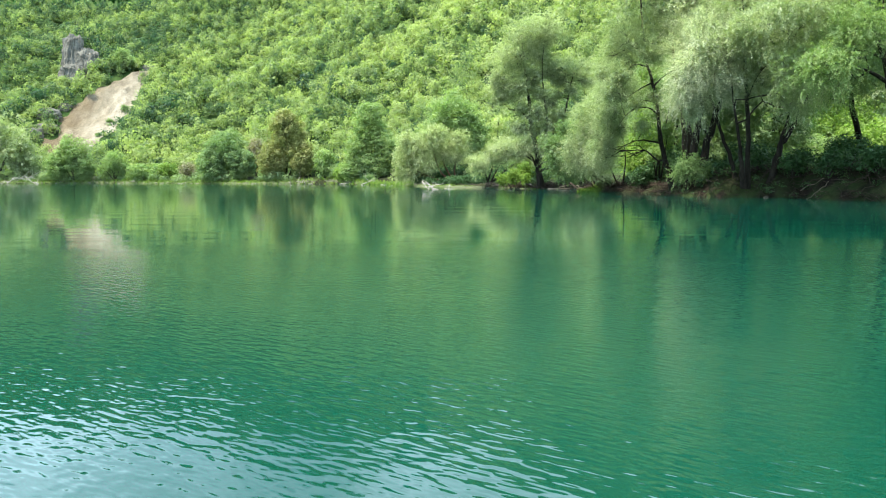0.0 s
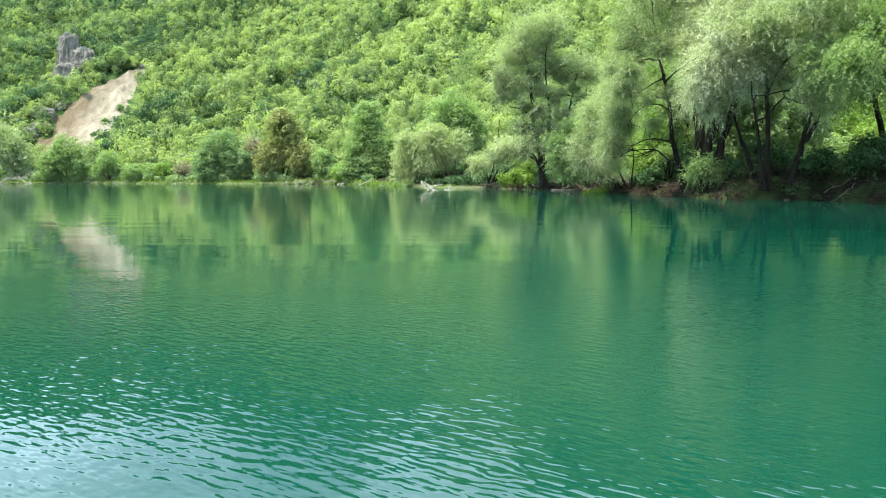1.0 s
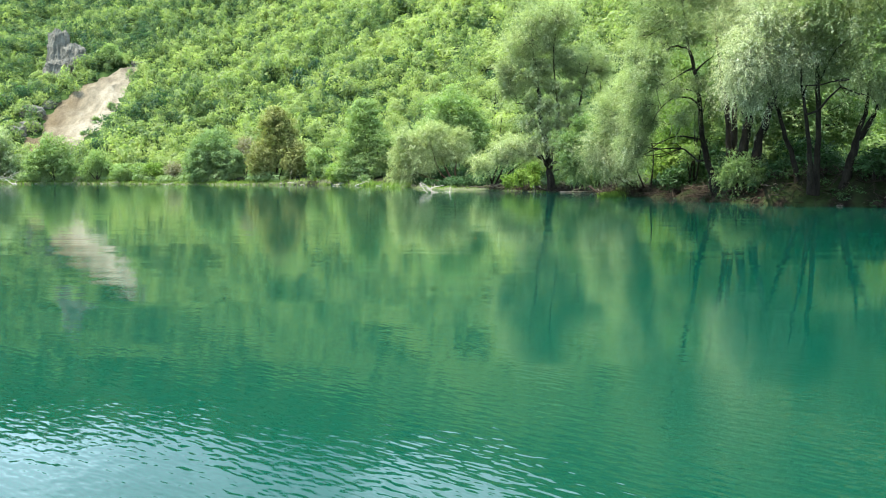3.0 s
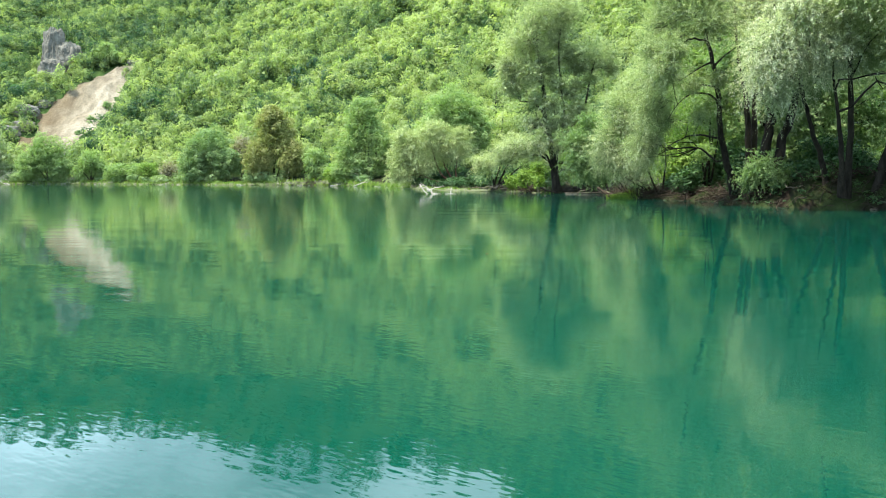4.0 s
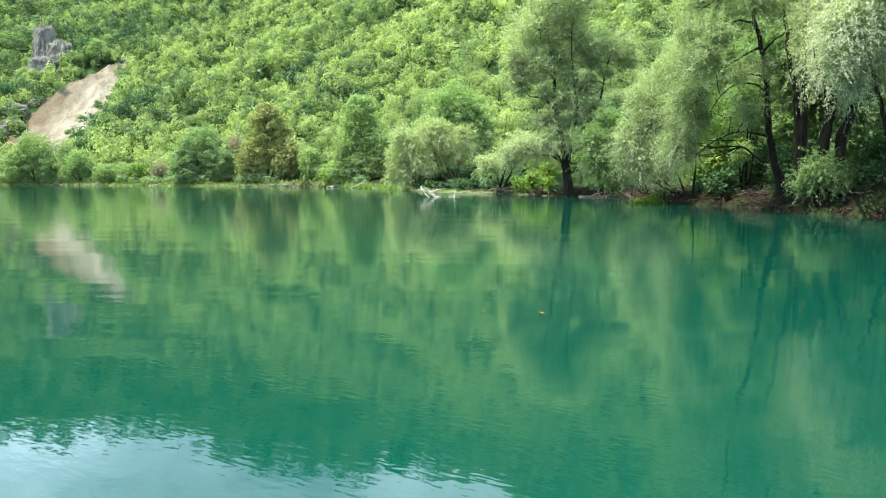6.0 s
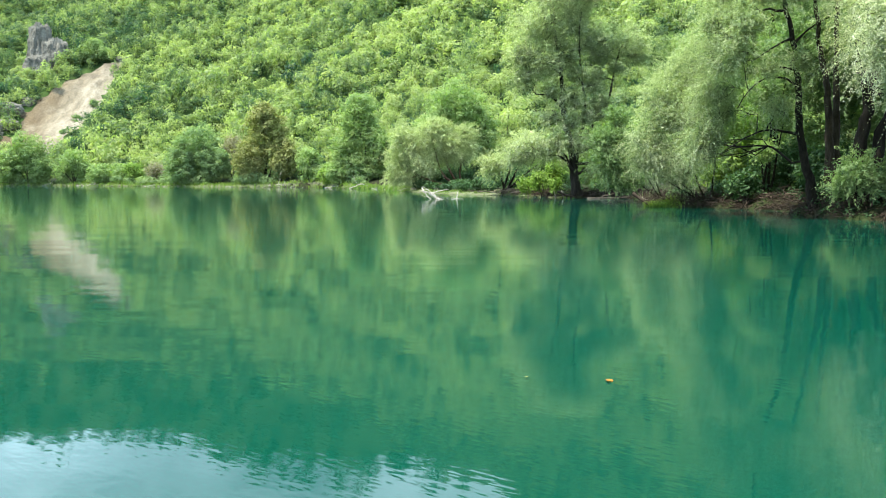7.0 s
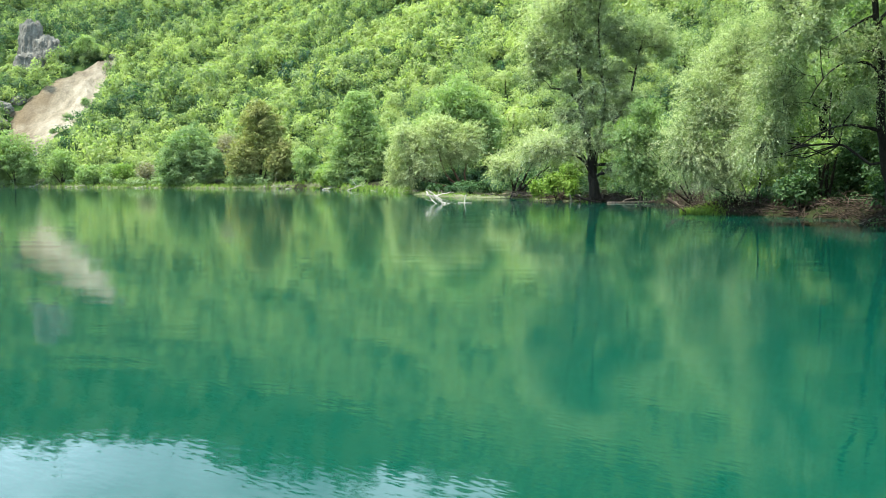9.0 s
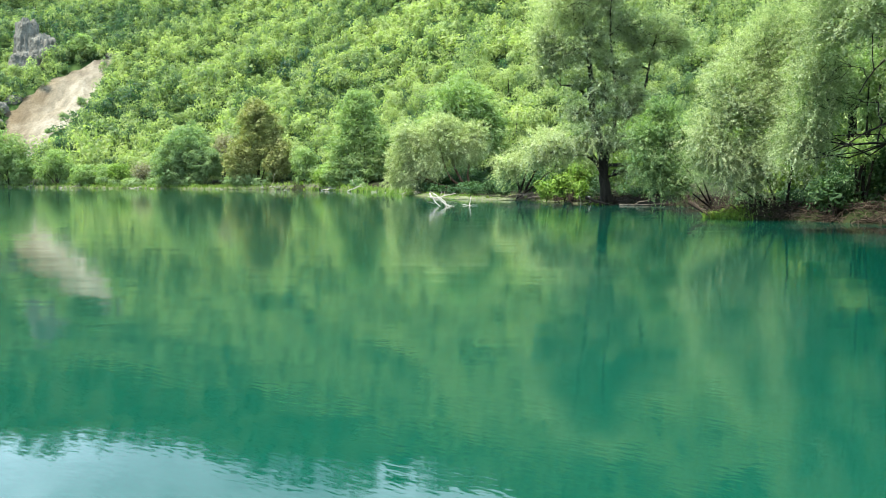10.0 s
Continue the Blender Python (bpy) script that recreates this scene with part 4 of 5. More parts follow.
bush("leaning_tree", "thin leaning tree with a pale spreading crown", 11.4, 87.5, [(13.6, 86.5, 4.5, 2.4, 1.5), (10.4, 86, 2.9, 1.9, 1.2), (16.0, 86.5, 3.6, 1.6, 1.4)], M_PALE, 55, (170, 0.16, 0.06, 0.25, 0.7), 0.55, 0.13, 4, category="tree")
bush("lime_bush", "bright green bush under the tall willow", 13.6, 80.5, [(13.4, 80.4, 1.3, 1.0, 1.0), (14.6, 79.2, 1.0, 0.8, 0.8), (15.0, 82, 2.0, 1.0, 1.2), (12.4, 81.5, 1.0, 0.9, 0.8)], M_GRASS, 56, (50, 0.26, 0.11, 0.1), 0.5, 0.05)
bush("green_tree", "sunlit fresh green young tree behind the leaning willow", 20.8, 56.4, [(20.4, 56.0, 6.3, 1.2, 1.0), (21.4, 56.2, 4.7, 1.0, 0.9), (20.3, 55.8, 3.0, 0.9, 0.8), (21.8, 56.6, 7.0, 1.0, 0.9)], M_GREEN, 59, (60, 0.15, 0.075, 0.15), 0.45, 0.08, 4, category="tree")
bush("bank_bush", "lit silvery green bush on the shaded earth bank", 19.2, 46.3, [(19.0, 46.1, 1.7, 1.15, 0.95), (19.8, 45.7, 1.4, 0.8, 0.7), (18.6, 46.3, 1.2, 0.6, 0.5)], M_SAGE, 57, (260, 0.1, 0.042, 0.2, 0.45), 0.4, 0.04, 5)
for k, (x, y, r, h) in enumerate(((36, 62, 3.2, 2.6), (31, 60, 2.6, 2.2), (41, 60, 3.4, 3.0), (27, 63, 2.6, 2.6), (46, 56, 3.4, 3.2), (24, 66, 2.8, 3.2), (35, 70, 4, 5.0), (27, 74, 3.6, 5.0), (44, 70, 4.5, 5.5), (21.5, 82, 3.0, 3.6), (18, 92, 3.0, 3.2), (24, 94, 3.6, 4.4))):
    z = float(ground_z(x, y))
    bush("meadow_bush", "sunlit bright green bush behind the bank trees", x, y, [(x, y, z + h * 0.9, r, h), (x - r * 0.6, y - 1, z + h * 0.6, r * 0.6, h * 0.6)], (M_LIME if k % 3 else M_GREEN), 60 + k, (22, 0.3, 0.17, 0.1), 0.7, 0.1, 4, "meadow bushes")
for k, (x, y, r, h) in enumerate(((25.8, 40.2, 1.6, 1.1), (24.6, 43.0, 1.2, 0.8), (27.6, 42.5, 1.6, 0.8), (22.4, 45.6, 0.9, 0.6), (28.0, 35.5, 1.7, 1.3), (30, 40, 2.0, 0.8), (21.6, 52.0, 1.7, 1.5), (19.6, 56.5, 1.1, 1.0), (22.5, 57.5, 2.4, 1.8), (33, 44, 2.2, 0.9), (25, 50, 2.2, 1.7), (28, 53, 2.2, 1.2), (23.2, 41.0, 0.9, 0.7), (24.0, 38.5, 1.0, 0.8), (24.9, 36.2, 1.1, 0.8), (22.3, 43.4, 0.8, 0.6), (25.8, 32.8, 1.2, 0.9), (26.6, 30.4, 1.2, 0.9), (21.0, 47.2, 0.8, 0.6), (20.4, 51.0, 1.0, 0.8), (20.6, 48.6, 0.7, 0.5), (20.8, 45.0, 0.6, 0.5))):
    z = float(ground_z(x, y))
    bush("shade_dark_brush", "leafy brush on the shaded bank, coloured dark for the shade", x, y, [(x, y, z + h * 0.8, r, h)], M_SHADE, 80 + k, (60, 0.22, 0.1, 0.15), 0.45, 0.05, 4, "bank brush")

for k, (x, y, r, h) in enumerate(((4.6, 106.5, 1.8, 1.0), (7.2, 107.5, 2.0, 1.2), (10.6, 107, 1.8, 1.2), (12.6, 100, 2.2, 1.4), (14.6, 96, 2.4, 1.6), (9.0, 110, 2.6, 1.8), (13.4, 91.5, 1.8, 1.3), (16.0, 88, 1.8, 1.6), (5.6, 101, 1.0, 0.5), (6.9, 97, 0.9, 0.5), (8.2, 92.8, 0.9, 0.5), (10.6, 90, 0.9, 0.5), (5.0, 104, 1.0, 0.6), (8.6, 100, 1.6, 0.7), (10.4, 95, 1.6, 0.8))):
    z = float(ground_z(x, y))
    bush("shade_dark_brush", "brush under the pale willow bush, coloured dark for its shade", x, y, [(x, y, z + h * 0.8, r, h)], M_SHADE, 110 + k, (40, 0.22, 0.1, 0.15), 0.5, 0.05, 5, "bank brush")

# ---- the wooded hillside ----
def hill_kind(seed, count, leaf):
    """Crown and stem of a small broadleaved tree about one metre across, to be scaled."""
    rng = np.random.default_rng(seed)
    n = rng.integers(11, 17)
    d = unit(rng.normal(0, 1, (n, 3)) + (0, 0, 0.2))
    c = d * rng.uniform(0.25, 0.85, (n, 1)) * (0.5, 0.5, 0.46) + (0, 0, 0.46)
    clumps = np.c_[c, rng.uniform(0.12, 0.25, n)]
    per = count / np.sum(12.6 * clumps[:, 3] ** 2)
    made = leaves_on(rng, clumps, per, leaf, leaf * 0.62, 0.05, 0.55, 0.0, 0.34, 0.8)
    v, f, shade = made
    stem = joined([tube(bent(rng, (0, 0, -0.15), (0, 0, 0.55), 0.2, 4), np.linspace(0.02, 0.008, 4), 5)])
    return v, f, shade, stem


def on_slide(X, Y, tall, wide):
    """Where the slide has swept the slope: trees of that height there would stand before its bare face, seen from the river."""
    SX, SY = np.meshgrid(np.arange(-97, -75, 2.5), np.arange(199, 247, 2.5))
    inside = scarp_depth(SX, SY) > 1.0
    SX, SY = SX[inside], SY[inside]
    SZ = ground_z(SX, SY)
    river = np.array((0.4, 14.0, 1.6))
    dx, dy = X - river[0], Y - river[1]
    far = np.hypot(dx, dy)
    top = ground_z(X, Y) + tall - river[2]
    out = np.zeros(len(X), bool)
    for sx, sy, sz in zip(SX, SY, SZ):
        ex, ey = sx - river[0], sy - river[1]
        reach = np.hypot(ex, ey)
        aside = np.abs(dx * ey - dy * ex) / reach
        out |= (far < reach + 1.0) & (aside < wide) & (top / far > (sz - river[2]) / reach) & (far > reach - 40)
    return out


def hill_spots(x0, x1, y0, y1, step, seed, low=False):
    rng = np.random.default_rng(seed)
    X, Y = np.meshgrid(np.arange(x0, x1, step), np.arange(y0, y1, step))
    X, Y = X.ravel() + rng.uniform(-0.45, 0.45, X.size) * step, Y.ravel() + rng.uniform(-0.45, 0.45, X.size) * step
    rise = Y - np.interp(X, FOOT_X, FOOT_Y)
    ok = (rise > -3) & (from_lake(X, Y) > 5.0) & ~in_scarp(X, Y, 0.2)
    ok &= ~on_slide(X, Y, 0.2 if low else 3.8, 0.3 if low else 1.4)
    if low:
        return X[ok], Y[ok]
    ok &= ~((np.abs(X + 98.5) < 4.6) & (Y > 235) & (Y < 248))
    return X[ok], Y[ok]


KINDS = [hill_kind(200 + k, 330, 0.1) for k in range(12)]
CLOSE_KINDS = [hill_kind(200 + k, 900, 0.06) for k in range(12)]
HX, HY = hill_spots(-165, 95, 105, 305, 3.3, 31)
sight = (HX > -0.56 * HY - 12) & (HX < 0.58 * (HY - 26) + 8)
HX, HY = HX[sight], HY[sight]
HZ = ground_z(HX, HY)
rng = np.random.default_rng(32)
HS = rng.uniform(3.2, 5.6, len(HX)) * np.where(rng.random(len(HX)) < 0.1, 1.45, 1.0)
HK = rng.integers(0, len(KINDS), len(HX))
HA = rng.uniform(0, 6.28, len(HX))
HH = rng.uniform(0.85, 1.5, len(HX))
HT = np.clip(0.48 - 0.1 * np.clip((-72 - HX) / 22, 0, 1) * np.clip((HY - 215) / 15, 0, 1) + 0.12 * np.clip((HX + 50) / 50, -0.6, 1) - 0.2 * np.clip((HY - 225) / 90, 0, 1) + 0.26 * soft(HX, HY, 55, 8) + rng.normal(0, 0.17, len(HX)) - 0.35 * (rng.random(len(HX)) < 0.07), 0.0, 1.0)
near = np.argsort(np.hypot(HX, HY - 20))[:290]
alone = np.zeros(len(HX), bool)
alone[near] = True
kind_meshes = []
for v, f, shade, (sv, sf) in CLOSE_KINDS:
    kind_meshes.append([(mesh_from("crown", v, f, M_HILL, shade + q), mesh_from("stem", sv, sf, M_BARK, smooth=True)) for q in (0.25, 0.5, 0.75)])
for i in near:
    crown, stem = kind_meshes[HK[i]][int(np.clip(HT[i] * 3, 0, 2))]
    root = new("hillside_tree")
    root.location, root.rotation_euler, root.scale = (HX[i], HY[i], HZ[i]), (0, 0, HA[i]), (HS[i], HS[i], HS[i] * HH[i])
    tagged(root, "small leafy broadleaved tree on the sunny hillside", "tree", "hillside trees")
    part("stem", stem, root)
    part("crown", crown, root)


def woods(name, label, ids, kinds, X, Y, Z, S, A, H, K, T, material):
    vs, fs, ts, off = [], [], [], 0
    for i in ids:
        v, f, shade, _ = kinds[K[i]]
        c, s = np.cos(A[i]), np.sin(A[i])
        w = np.stack([(v[:, 0] * c - v[:, 1] * s) * S[i] + X[i], (v[:, 0] * s + v[:, 1] * c) * S[i] + Y[i], v[:, 2] * S[i] * H[i] + Z[i]], -1)
        vs.append(w)
        fs.append(f + off)
        ts.append(shade + T[i])
        off += len(v)
    ob = new(name, mesh_from(name, np.concatenate(vs), np.concatenate(fs), material, np.concatenate(ts)))
    return tagged(ob, label, "woods", kind="stuff")


woods("hillside_woods", "dense sunlit green broadleaved woods covering the hillside", np.where(~alone)[0], KINDS, HX, HY, HZ, HS, HA, HH, HK, HT, M_HILL)
FAR_KINDS = [hill_kind(230 + k, 60, 0.21) for k in range(4)]
FX, FY = hill_spots(-330, 260, 90, 500, 11.0, 33)
seen = (FX > -0.56 * FY - 12) & (FX < 0.58 * (FY - 26) + 8) & (FX > -165) & (FX < 95) & (FY < 305)
FX, FY = FX[~seen], FY[~seen]
r2 = np.random.default_rng(34)
woods("upper_woods", "green broadleaved woods on the upper valley side", range(len(FX)), FAR_KINDS, FX, FY, ground_z(FX, FY), r2.uniform(10, 15, len(FX)), r2.uniform(0, 6.28, len(FX)),
      r2.uniform(0.7, 1.0, len(FX)), r2.integers(0, 4, len(FX)), np.clip(0.5 + 0.3 * soft(FX, FY, 55, 8) + r2.normal(0, 0.12, len(FX)), 0, 1), M_UPPER)

LOW_KINDS = [hill_kind(250 + k, 100, 0.15) for k in range(5)]
LX, LY = hill_spots(-150, 60, 105, 300, 3.4, 35, True)
front = (LX > -0.56 * LY - 4) & (LX < 0.58 * (LY - 26) + 4)
LX, LY = LX[front], LY[front]
r4 = np.random.default_rng(36)
# Tint held low, so the gaps' shade is put into the shrubs' colour.
woods("hillside_shrubs", "low green shrubs filling the gaps between hillside trees, tinted dark for shade", range(len(LX)), LOW_KINDS, LX, LY, ground_z(LX, LY), r4.uniform(2.6, 4.4, len(LX)), r4.uniform(0, 6.28, len(LX)),
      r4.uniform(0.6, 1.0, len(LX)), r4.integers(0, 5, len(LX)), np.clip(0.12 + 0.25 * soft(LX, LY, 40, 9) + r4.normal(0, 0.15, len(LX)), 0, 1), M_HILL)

# ---- undergrowth, grass and driftwood along the waterline ----
HOLLOWS = [(-71, -66.5), (-31.5, -27.0), (-18.5, -14.8), (-2.6, 2.2)]


def along_bank(step, x0, x1, y0, y1, back, seed, gaps=()):
    """Spots along the waterline within a stretch of the plan, set back by a range of metres."""
    r = np.random.default_rng(seed)
    out = []
    for a, b in zip(BANK[:-1], BANK[1:]):
        n = max(1, int(np.linalg.norm(b - a) / step))
        s = (np.arange(n) + r.random(n))[:, None] / n
        d = (b - a) / np.linalg.norm(b - a)
        p = a + (b - a) * s + np.array((-d[1], d[0])) * r.uniform(back[0], back[1], (n, 1))
        out.append(p)
    p = np.concatenate(out)
    ok = (p[:, 0] > x0) & (p[:, 0] < x1) & (p[:, 1] > y0) & (p[:, 1] < y1)
    for g0, g1 in gaps:
        ok &= (p[:, 0] < g0) | (p[:, 0] > g1)
    return p[ok]


def undergrowth(name, label, spots, size, leaf, material, seed):
    r = np.random.default_rng(seed)
    z = ground_z(spots[:, 0], spots[:, 1])
    rad = r.uniform(size[0], size[1], len(spots))
    clumps = np.c_[spots, z + rad * r.uniform(0.2, 1.0, len(spots)), rad]
    v, f, shade = leaves_on(r, clumps, leaf[0], leaf[1], leaf[2], 0.1, 0.35, 0.5, 0.35)
    return tagged(new(name, mesh_from(name, v, f, material, shade)), label, "undergrowth", kind="stuff")


# Sage tone puts the shadow hollows under the far bushes into the leaf colour.
undergrowth("bank_undergrowth", "leafy green undergrowth crowding the far waterline", along_bank(0.5, -141, 4, 118, 180, (0.8, 5.5), 301, HOLLOWS), (0.6, 1.5), (9, 0.42, 0.2), M_SAGE, 302)
undergrowth("bank_undergrowth", "fresh green undergrowth along the far waterline", along_bank(2.0, -141, 0.5, 80, 180, (0.0, 2.5), 303, HOLLOWS), (0.3, 0.8), (14, 0.36, 0.17), M_GREEN, 304)
undergrowth("bank_undergrowth", "leafy undergrowth behind the point, coloured dark for shade", along_bank(0.5, 13, 20, 62, 120, (2.6, 8.0), 305), (0.4, 1.1), (34, 0.2, 0.09), M_SHADE, 306)
undergrowth("bank_undergrowth", "low undergrowth trailing down the earth bank, coloured dark for shade", along_bank(0.13, 16.5, 60, 15, 50.5, (0.0, 2.4), 317), (0.14, 0.42), (42, 0.15, 0.065), M_SHADE, 318)
undergrowth("bank_undergrowth", "leafy undergrowth on the shaded bank, coloured dark for the shade", along_bank(0.19, 14, 60, 15, 64, (0.9, 6.5), 307), (0.2, 0.6), (30, 0.2, 0.085), M_SHADE, 308)


def grass(name, label, spots, height, width, material, seed):
    r = np.random.default_rng(seed)
    n = len(spots)
    z = np.maximum(ground_z(spots[:, 0], spots[:, 1]), -0.05)
    base = np.c_[spots, z]
    h = r.uniform(height[0], height[1], n)[:, None]
    lean = r.normal(0, 0.35, (n, 3)) * (1, 1, 0) + (0, 0, 1.0)
    a = r.uniform(0, 6.28, n)
    side = np.stack([np.cos(a), np.sin(a), a * 0], -1) * width / 2
    tip = base + lean * h + np.stack([np.cos(a + 1.5), np.sin(a + 1.5), a * 0 - 0.3], -1) * h * 0.3
    half = base + lean * h * 0.55
    verts = np.stack([base - side, base + side, half + side * 0.8, half - side * 0.8, tip - side * 0.1, tip + side * 0.1], 1).reshape(-1, 3)
    k = np.arange(n)[:, None] * 6
    faces = np.concatenate([k + (0, 1, 2, 3), k + (3, 2, 5, 4)])
    return tagged(new(name, mesh_from(name, verts, faces, material, np.repeat(r.uniform(0.2, 0.9, n), 6))), label, "grass", kind="stuff")


grass("bank_grass", "light green grass fringe at the far waterline", along_bank(0.03, -141, 3.2, 105, 180, (-0.5, 1.0), 311), (0.25, 0.8), 0.09, M_GRASS, 312)
grass("bank_grass", "low pale green grass on the flat point", along_bank(0.014, 3, 16, 76, 106, (-0.3, 1.1), 315), (0.08, 0.3), 0.05, M_GRASS, 316)
r3 = np.random.default_rng(313)
tip_spots = np.array((15.8, 59.6)) + r3.normal(0, 1, (2200, 2)) * (0.6, 0.9)
grass("tuft_grass", "bright lime tuft of grass on the low tip of the bank", tip_spots[from_lake(tip_spots[:, 0], tip_spots[:, 1]) > -0.4], (0.15, 0.45), 0.035, M_GRASS, 314)


def branch(name, label, pts, radius, seed, material, twigs=3, group="fallen branches"):
    """A dead branch with side twigs."""
    r = np.random.default_rng(seed)
    pts = np.asarray(pts, float)
    root = pts[0].copy()
    line = bent(r, pts[0], pts[-1], 0.35, 8) if len(pts) == 2 else pts
    pieces = [tube(line - root, np.linspace(radius, radius * 0.3, len(line)), 6)]
    length = np.linalg.norm(pts[-1] - pts[0])
    for _ in range(twigs):
        a = line[r.integers(1, len(line) - 1)]
        d = unit(unit(pts[-1] - pts[0]) * 0.7 + r.normal(0, 0.6, 3))
        pieces.append(tube(bent(r, a, a + d * length * r.uniform(0.2, 0.5), 0.4, 5) - root, np.linspace(radius * 0.5, radius * 0.12, 5), 5))
    v, f = joined(pieces)
    ob = new(name, mesh_from(name, v, f, material, smooth=True))
    ob.location = root
    return tagged(ob, label, "branch", group)


branch("dead_snag", "bleached forked dead branch lying out over the water", [(3.2, 75.8, 0.85), (4.75, 74.6, -0.1)], 0.055, 401, M_DRIFT, 1, "snags")
branch("dead_snag", "bleached dead limb resting in the water", [(3.25, 75.9, 0.6), (4.2, 75.0, -0.1)], 0.045, 402, M_DRIFT, 1, "snags")
branch("dead_snag", "white broken limb leaning against the dead branch", [(4.3, 74.9, -0.2), (4.2, 75.0, 0.3), (3.6, 75.4, 0.75), (3.2, 75.6, 1.0)], 0.045, 406, M_DRIFT, 1, "snags")
branch("dead_snag", "pale upright dead stick in the water", [(6.02, 76.0, -0.3), (6.0, 76.0, 0.6)], 0.06, 403, M_DRIFT, 1, "snags")
branch("dead_snag", "pale stick floating flat on the water", [(5.5, 76.2, 0.05), (6.5, 76.0, 0.08)], 0.03, 404, M_DRIFT, 1, "snags")
branch("dead_snag", "old slanting stake at the waterline", [(14.0, 78.7, -0.2), (13.3, 78.5, 1.05)], 0.08, 405, M_TWIG, 0, "snags")
branch("dead_snag", "short pale broken stub beside the stake", [(14.7, 78.9, -0.1), (14.3, 79.2, 0.75)], 0.07, 407, M_DRIFT, 1, "snags")
branch("dead_snag", "short pale broken stub at the willow's foot", [(15.2, 78.2, -0.1), (14.9, 78.4, 0.6)], 0.09, 413, M_DRIFT, 1, "snags")
branch("fallen_log", "weathered brown log sliding from the grassy tip into the water", [(14.85, 60.4, 0.72), (15.05, 60.2, 0.55), (15.35, 59.8, 0.25), (15.7, 59.3, -0.12)], 0.12, 414, M_TWIG, 0)
branch("fallen_log", "long grey log lying along the waterline", [(16.2, 75.3, 0.02), (17.2, 75.1, 0.04), (18.4, 74.9, 0.07), (19.8, 74.8, 0.2)], 0.1, 415, M_HEAP, 2)
branch("fallen_log", "brown root reaching from the willow's foot to the water", [(14.0, 76.0, 0.55), (14.6, 75.8, 0.3), (15.4, 75.8, 0.12), (16.2, 75.7, -0.05)], 0.12, 416, M_TWIG, 1)
branch("dead_snag", "bleached branching dead wood at the far waterline", [(-85.8, 171.5, 0.10), (-79.1, 171.0, 0.90)], 0.1, 417, M_DRIFT, 5, "snags")
branch("dead_snag", "bleached forked dead wood at the far waterline", [(-78.6, 170.7, 0.00), (-82.6, 171.5, 1.10)], 0.09, 418, M_DRIFT, 4, "snags")
branch("driftwood", "bleached driftwood raft along the far waterline", [(-20.9, 149.6, 0.15), (-16.2, 148.0, 0.10)], 0.09, 419, M_DRIFT, 5, "driftwood")


def debris(name, label, spots, seed, material=None):
    """A litter of thin dead sticks and roots."""
    r = np.random.default_rng(seed)
    pieces = []
    for x, y in spots:
        z = max(float(ground_z(x, y)), 0.0)
        l, a = r.uniform(0.3, 1.5), r.uniform(0, 6.28)
        d = np.array((np.cos(a), np.sin(a), r.normal(0.1, 0.35))) * l
        c = np.array((x, y, z + r.uniform(0.02, 0.25)))
        w = r.uniform(0.007, 0.034)
        pieces.append(tube(bent(r, c - d / 2, c + d / 2, 0.4, 4), np.linspace(w, w * 0.4, 4), 3))
    v, f = joined(pieces)
    return tagged(new(name, mesh_from(name, v, f, material or M_TWIG)), label, "debris", kind="stuff")


debris("bank_debris", "litter of dry brown sticks and roots along the earth bank", along_bank(0.02, 12, 40, 28, 92, (-0.15, 2.4), 409), 408)
debris("bank_debris", "tangle of pale dry sticks and roots on the low earth bank", along_bank(0.06, 15.5, 22, 50.5, 58.5, (0.1, 1.8), 420), 421, M_ROOT)
rb = np.random.default_rng(410)
for x, y in along_bank(0.4, 13, 60, 30, 84, (-0.2, 1.8), 411):
    a = rb.uniform(0, 6.28)
    z = max(float(ground_z(x, y)), 0.0)
    l = rb.uniform(0.6, 2.4)
    e = np.array((x + np.cos(a) * l, y + np.sin(a) * l))
    ez = max(float(ground_z(e[0], e[1])), 0.0) + rb.uniform(-0.1, 0.7)
    branch("fallen_branch", "dry brown branch fallen on the earth bank", [(x, y, z + 0.03), (e[0], e[1], ez + 0.03)], rb.uniform(0.012, 0.04), int(rb.integers(1e6)), M_TWIG if rb.random() < 0.88 else M_HEAP, int(rb.integers(1, 5)))
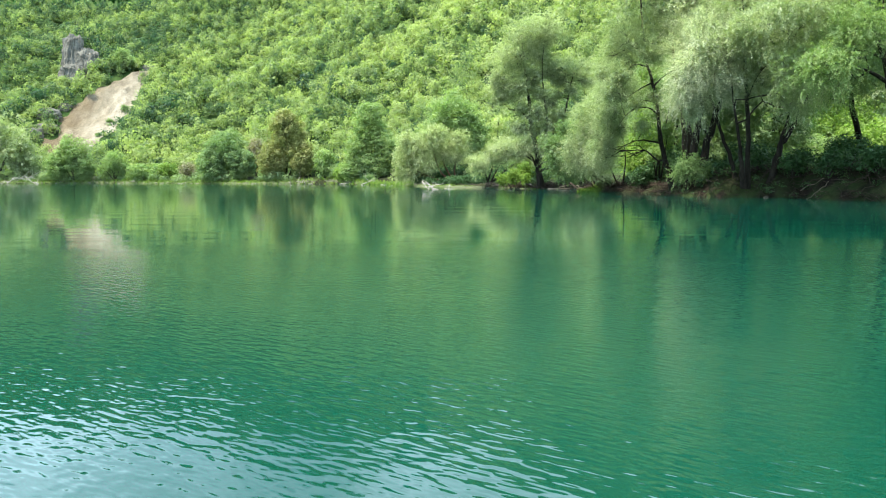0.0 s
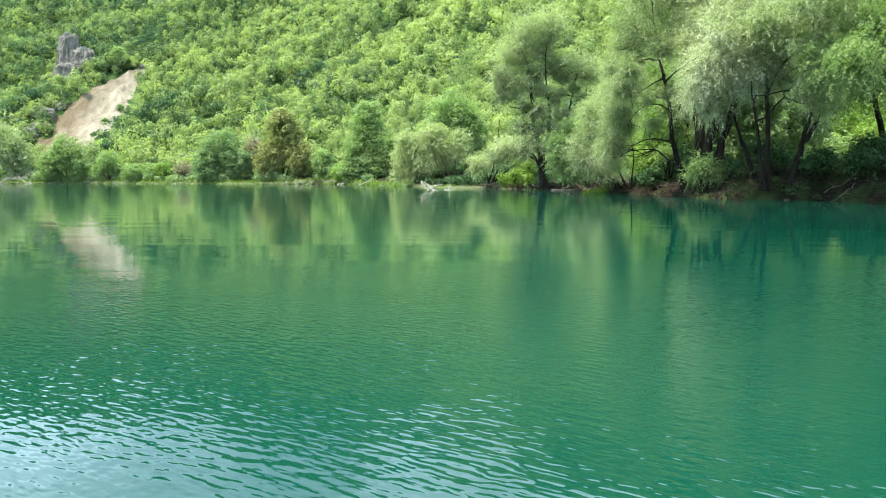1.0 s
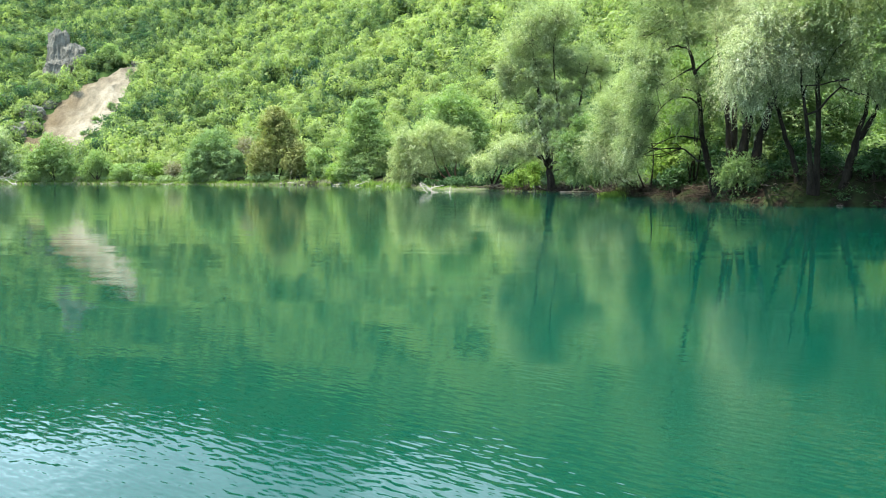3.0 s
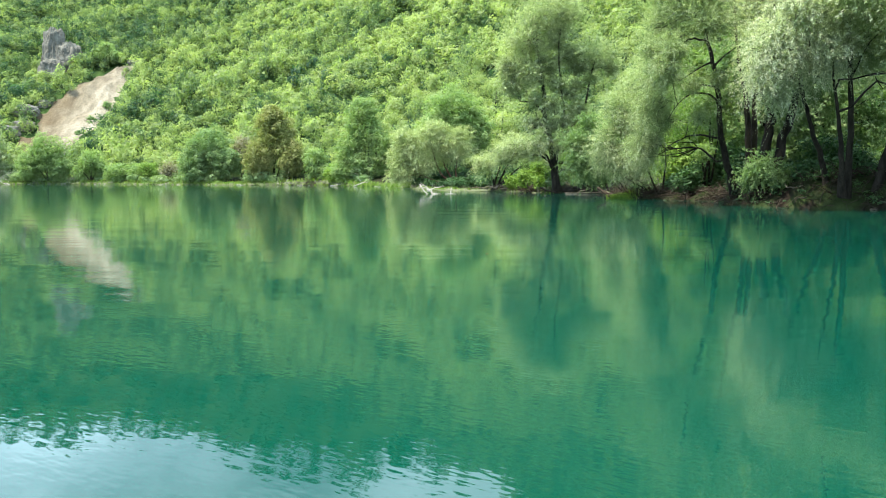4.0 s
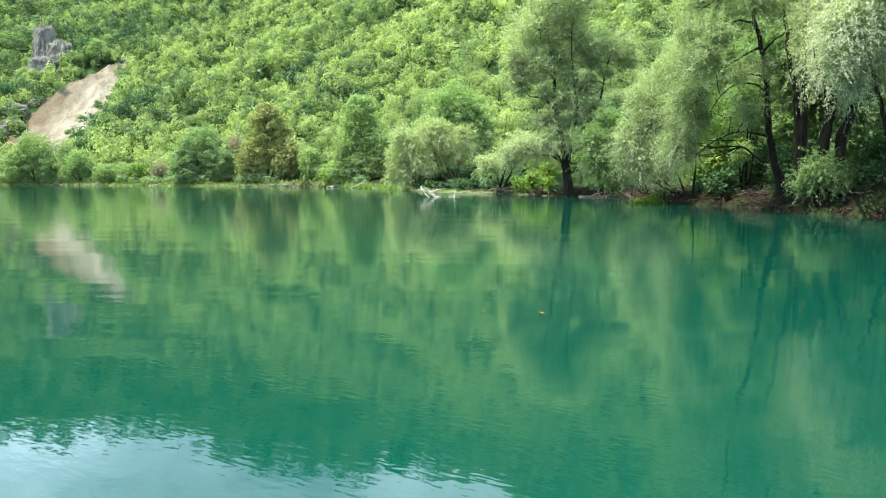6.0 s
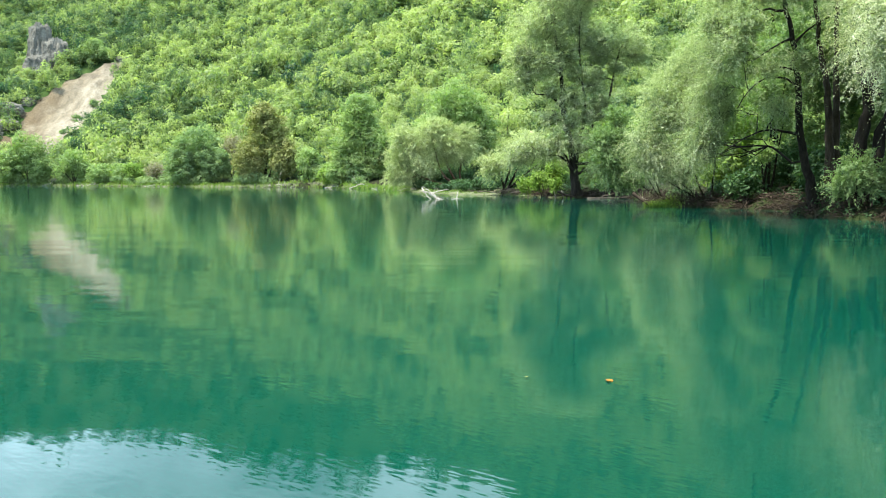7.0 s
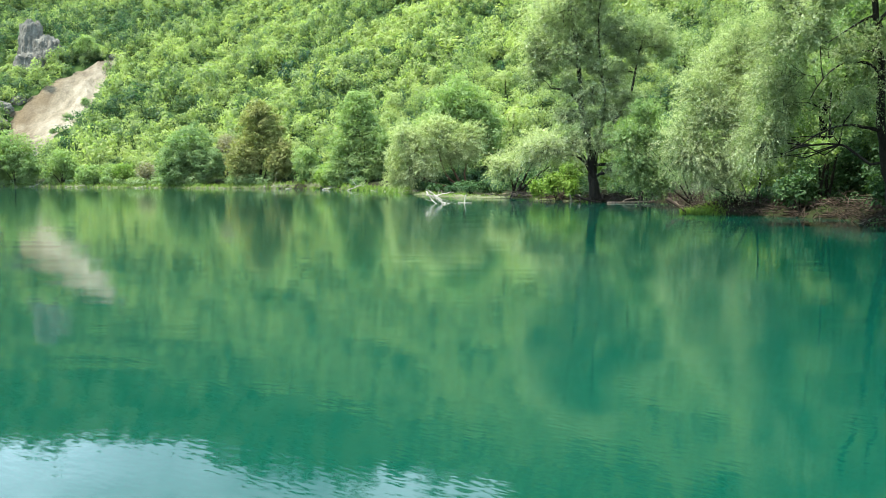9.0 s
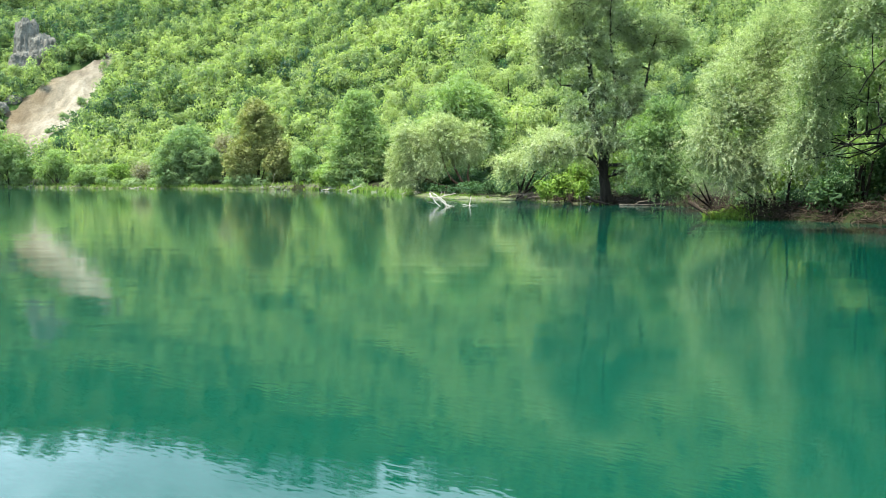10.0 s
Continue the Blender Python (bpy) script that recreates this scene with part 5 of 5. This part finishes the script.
for k in range(22):
    x, y = 12.2 + rb.normal(0, 1.1), 85.6 + rb.normal(0, 0.7)
    a, l = rb.uniform(-0.5, 0.5), rb.uniform(0.8, 2.6)
    z = max(float(ground_z(x, y)), 0.0) + rb.uniform(0.05, 0.55)
    branch("fallen_branch", "dry grey branch in a heap of dead wood on the bank", [(x - np.cos(a) * l / 2, y, z), (x + np.cos(a) * l / 2, y + np.sin(a) * l, z + rb.uniform(-0.15, 0.35))], rb.uniform(0.02, 0.05), int(rb.integers(1e6)), M_HEAP, 2, "dead wood heap")
for x, y in along_bank(6.5, -100, 8, 85, 180, (-0.8, 0.4), 412):
    a = rb.uniform(-0.5, 0.5)
    l = rb.uniform(1.5, 4.0)
    branch("driftwood", "pale driftwood branch at the far waterline", [(x - np.cos(a) * l / 2, y, 0.05), (x + np.cos(a) * l / 2, y + np.sin(a) * l, rb.uniform(0.1, 0.7))], rb.uniform(0.035, 0.07), int(rb.integers(1e6)), M_DRIFT, 4, "driftwood")


def floating_leaf(label, x, y, size, colour, turn):
    m = plain("fallen_leaf", [(0.3, tuple(c * 0.7 for c in colour)), (0.7, colour)], 40.0, 0.6, 0.3, 0.003)
    bm = bmesh.new()
    rows = []
    for i in range(9):
        u = i / 8
        w = math.sin(math.pi * u ** 0.8) * 0.36 + 0.01
        rows.append([bm.verts.new(((u - 0.5) * size, k * w * size, 0.004 + abs(k) * w * size * 0.35 + 0.12 * size * (u - 0.5) ** 2)) for k in (-1, 0, 1)])
    for a, b in zip(rows[:-1], rows[1:]):
        for k in (0, 1):
            bm.faces.new((a[k], b[k], b[k + 1], a[k + 1]))
    me = bpy.data.meshes.new("floating_leaf")
    bm.to_mesh(me)
    bm.free()
    me.materials.append(m)
    ob = new("floating_leaf", me)
    ob.location, ob.rotation_euler = (x, y, 0.002), (0, 0, turn)
    return tagged(ob, label, "leaf", "floating leaves")


floating_leaf("curled orange autumn leaf floating on the water", 2.286, 23.9, 0.07, (0.30, 0.095, 0.014), 2.2)
floating_leaf("small yellow leaf floating on the water", 1.645, 24.06, 0.035, (0.25, 0.2, 0.05), 0.1)
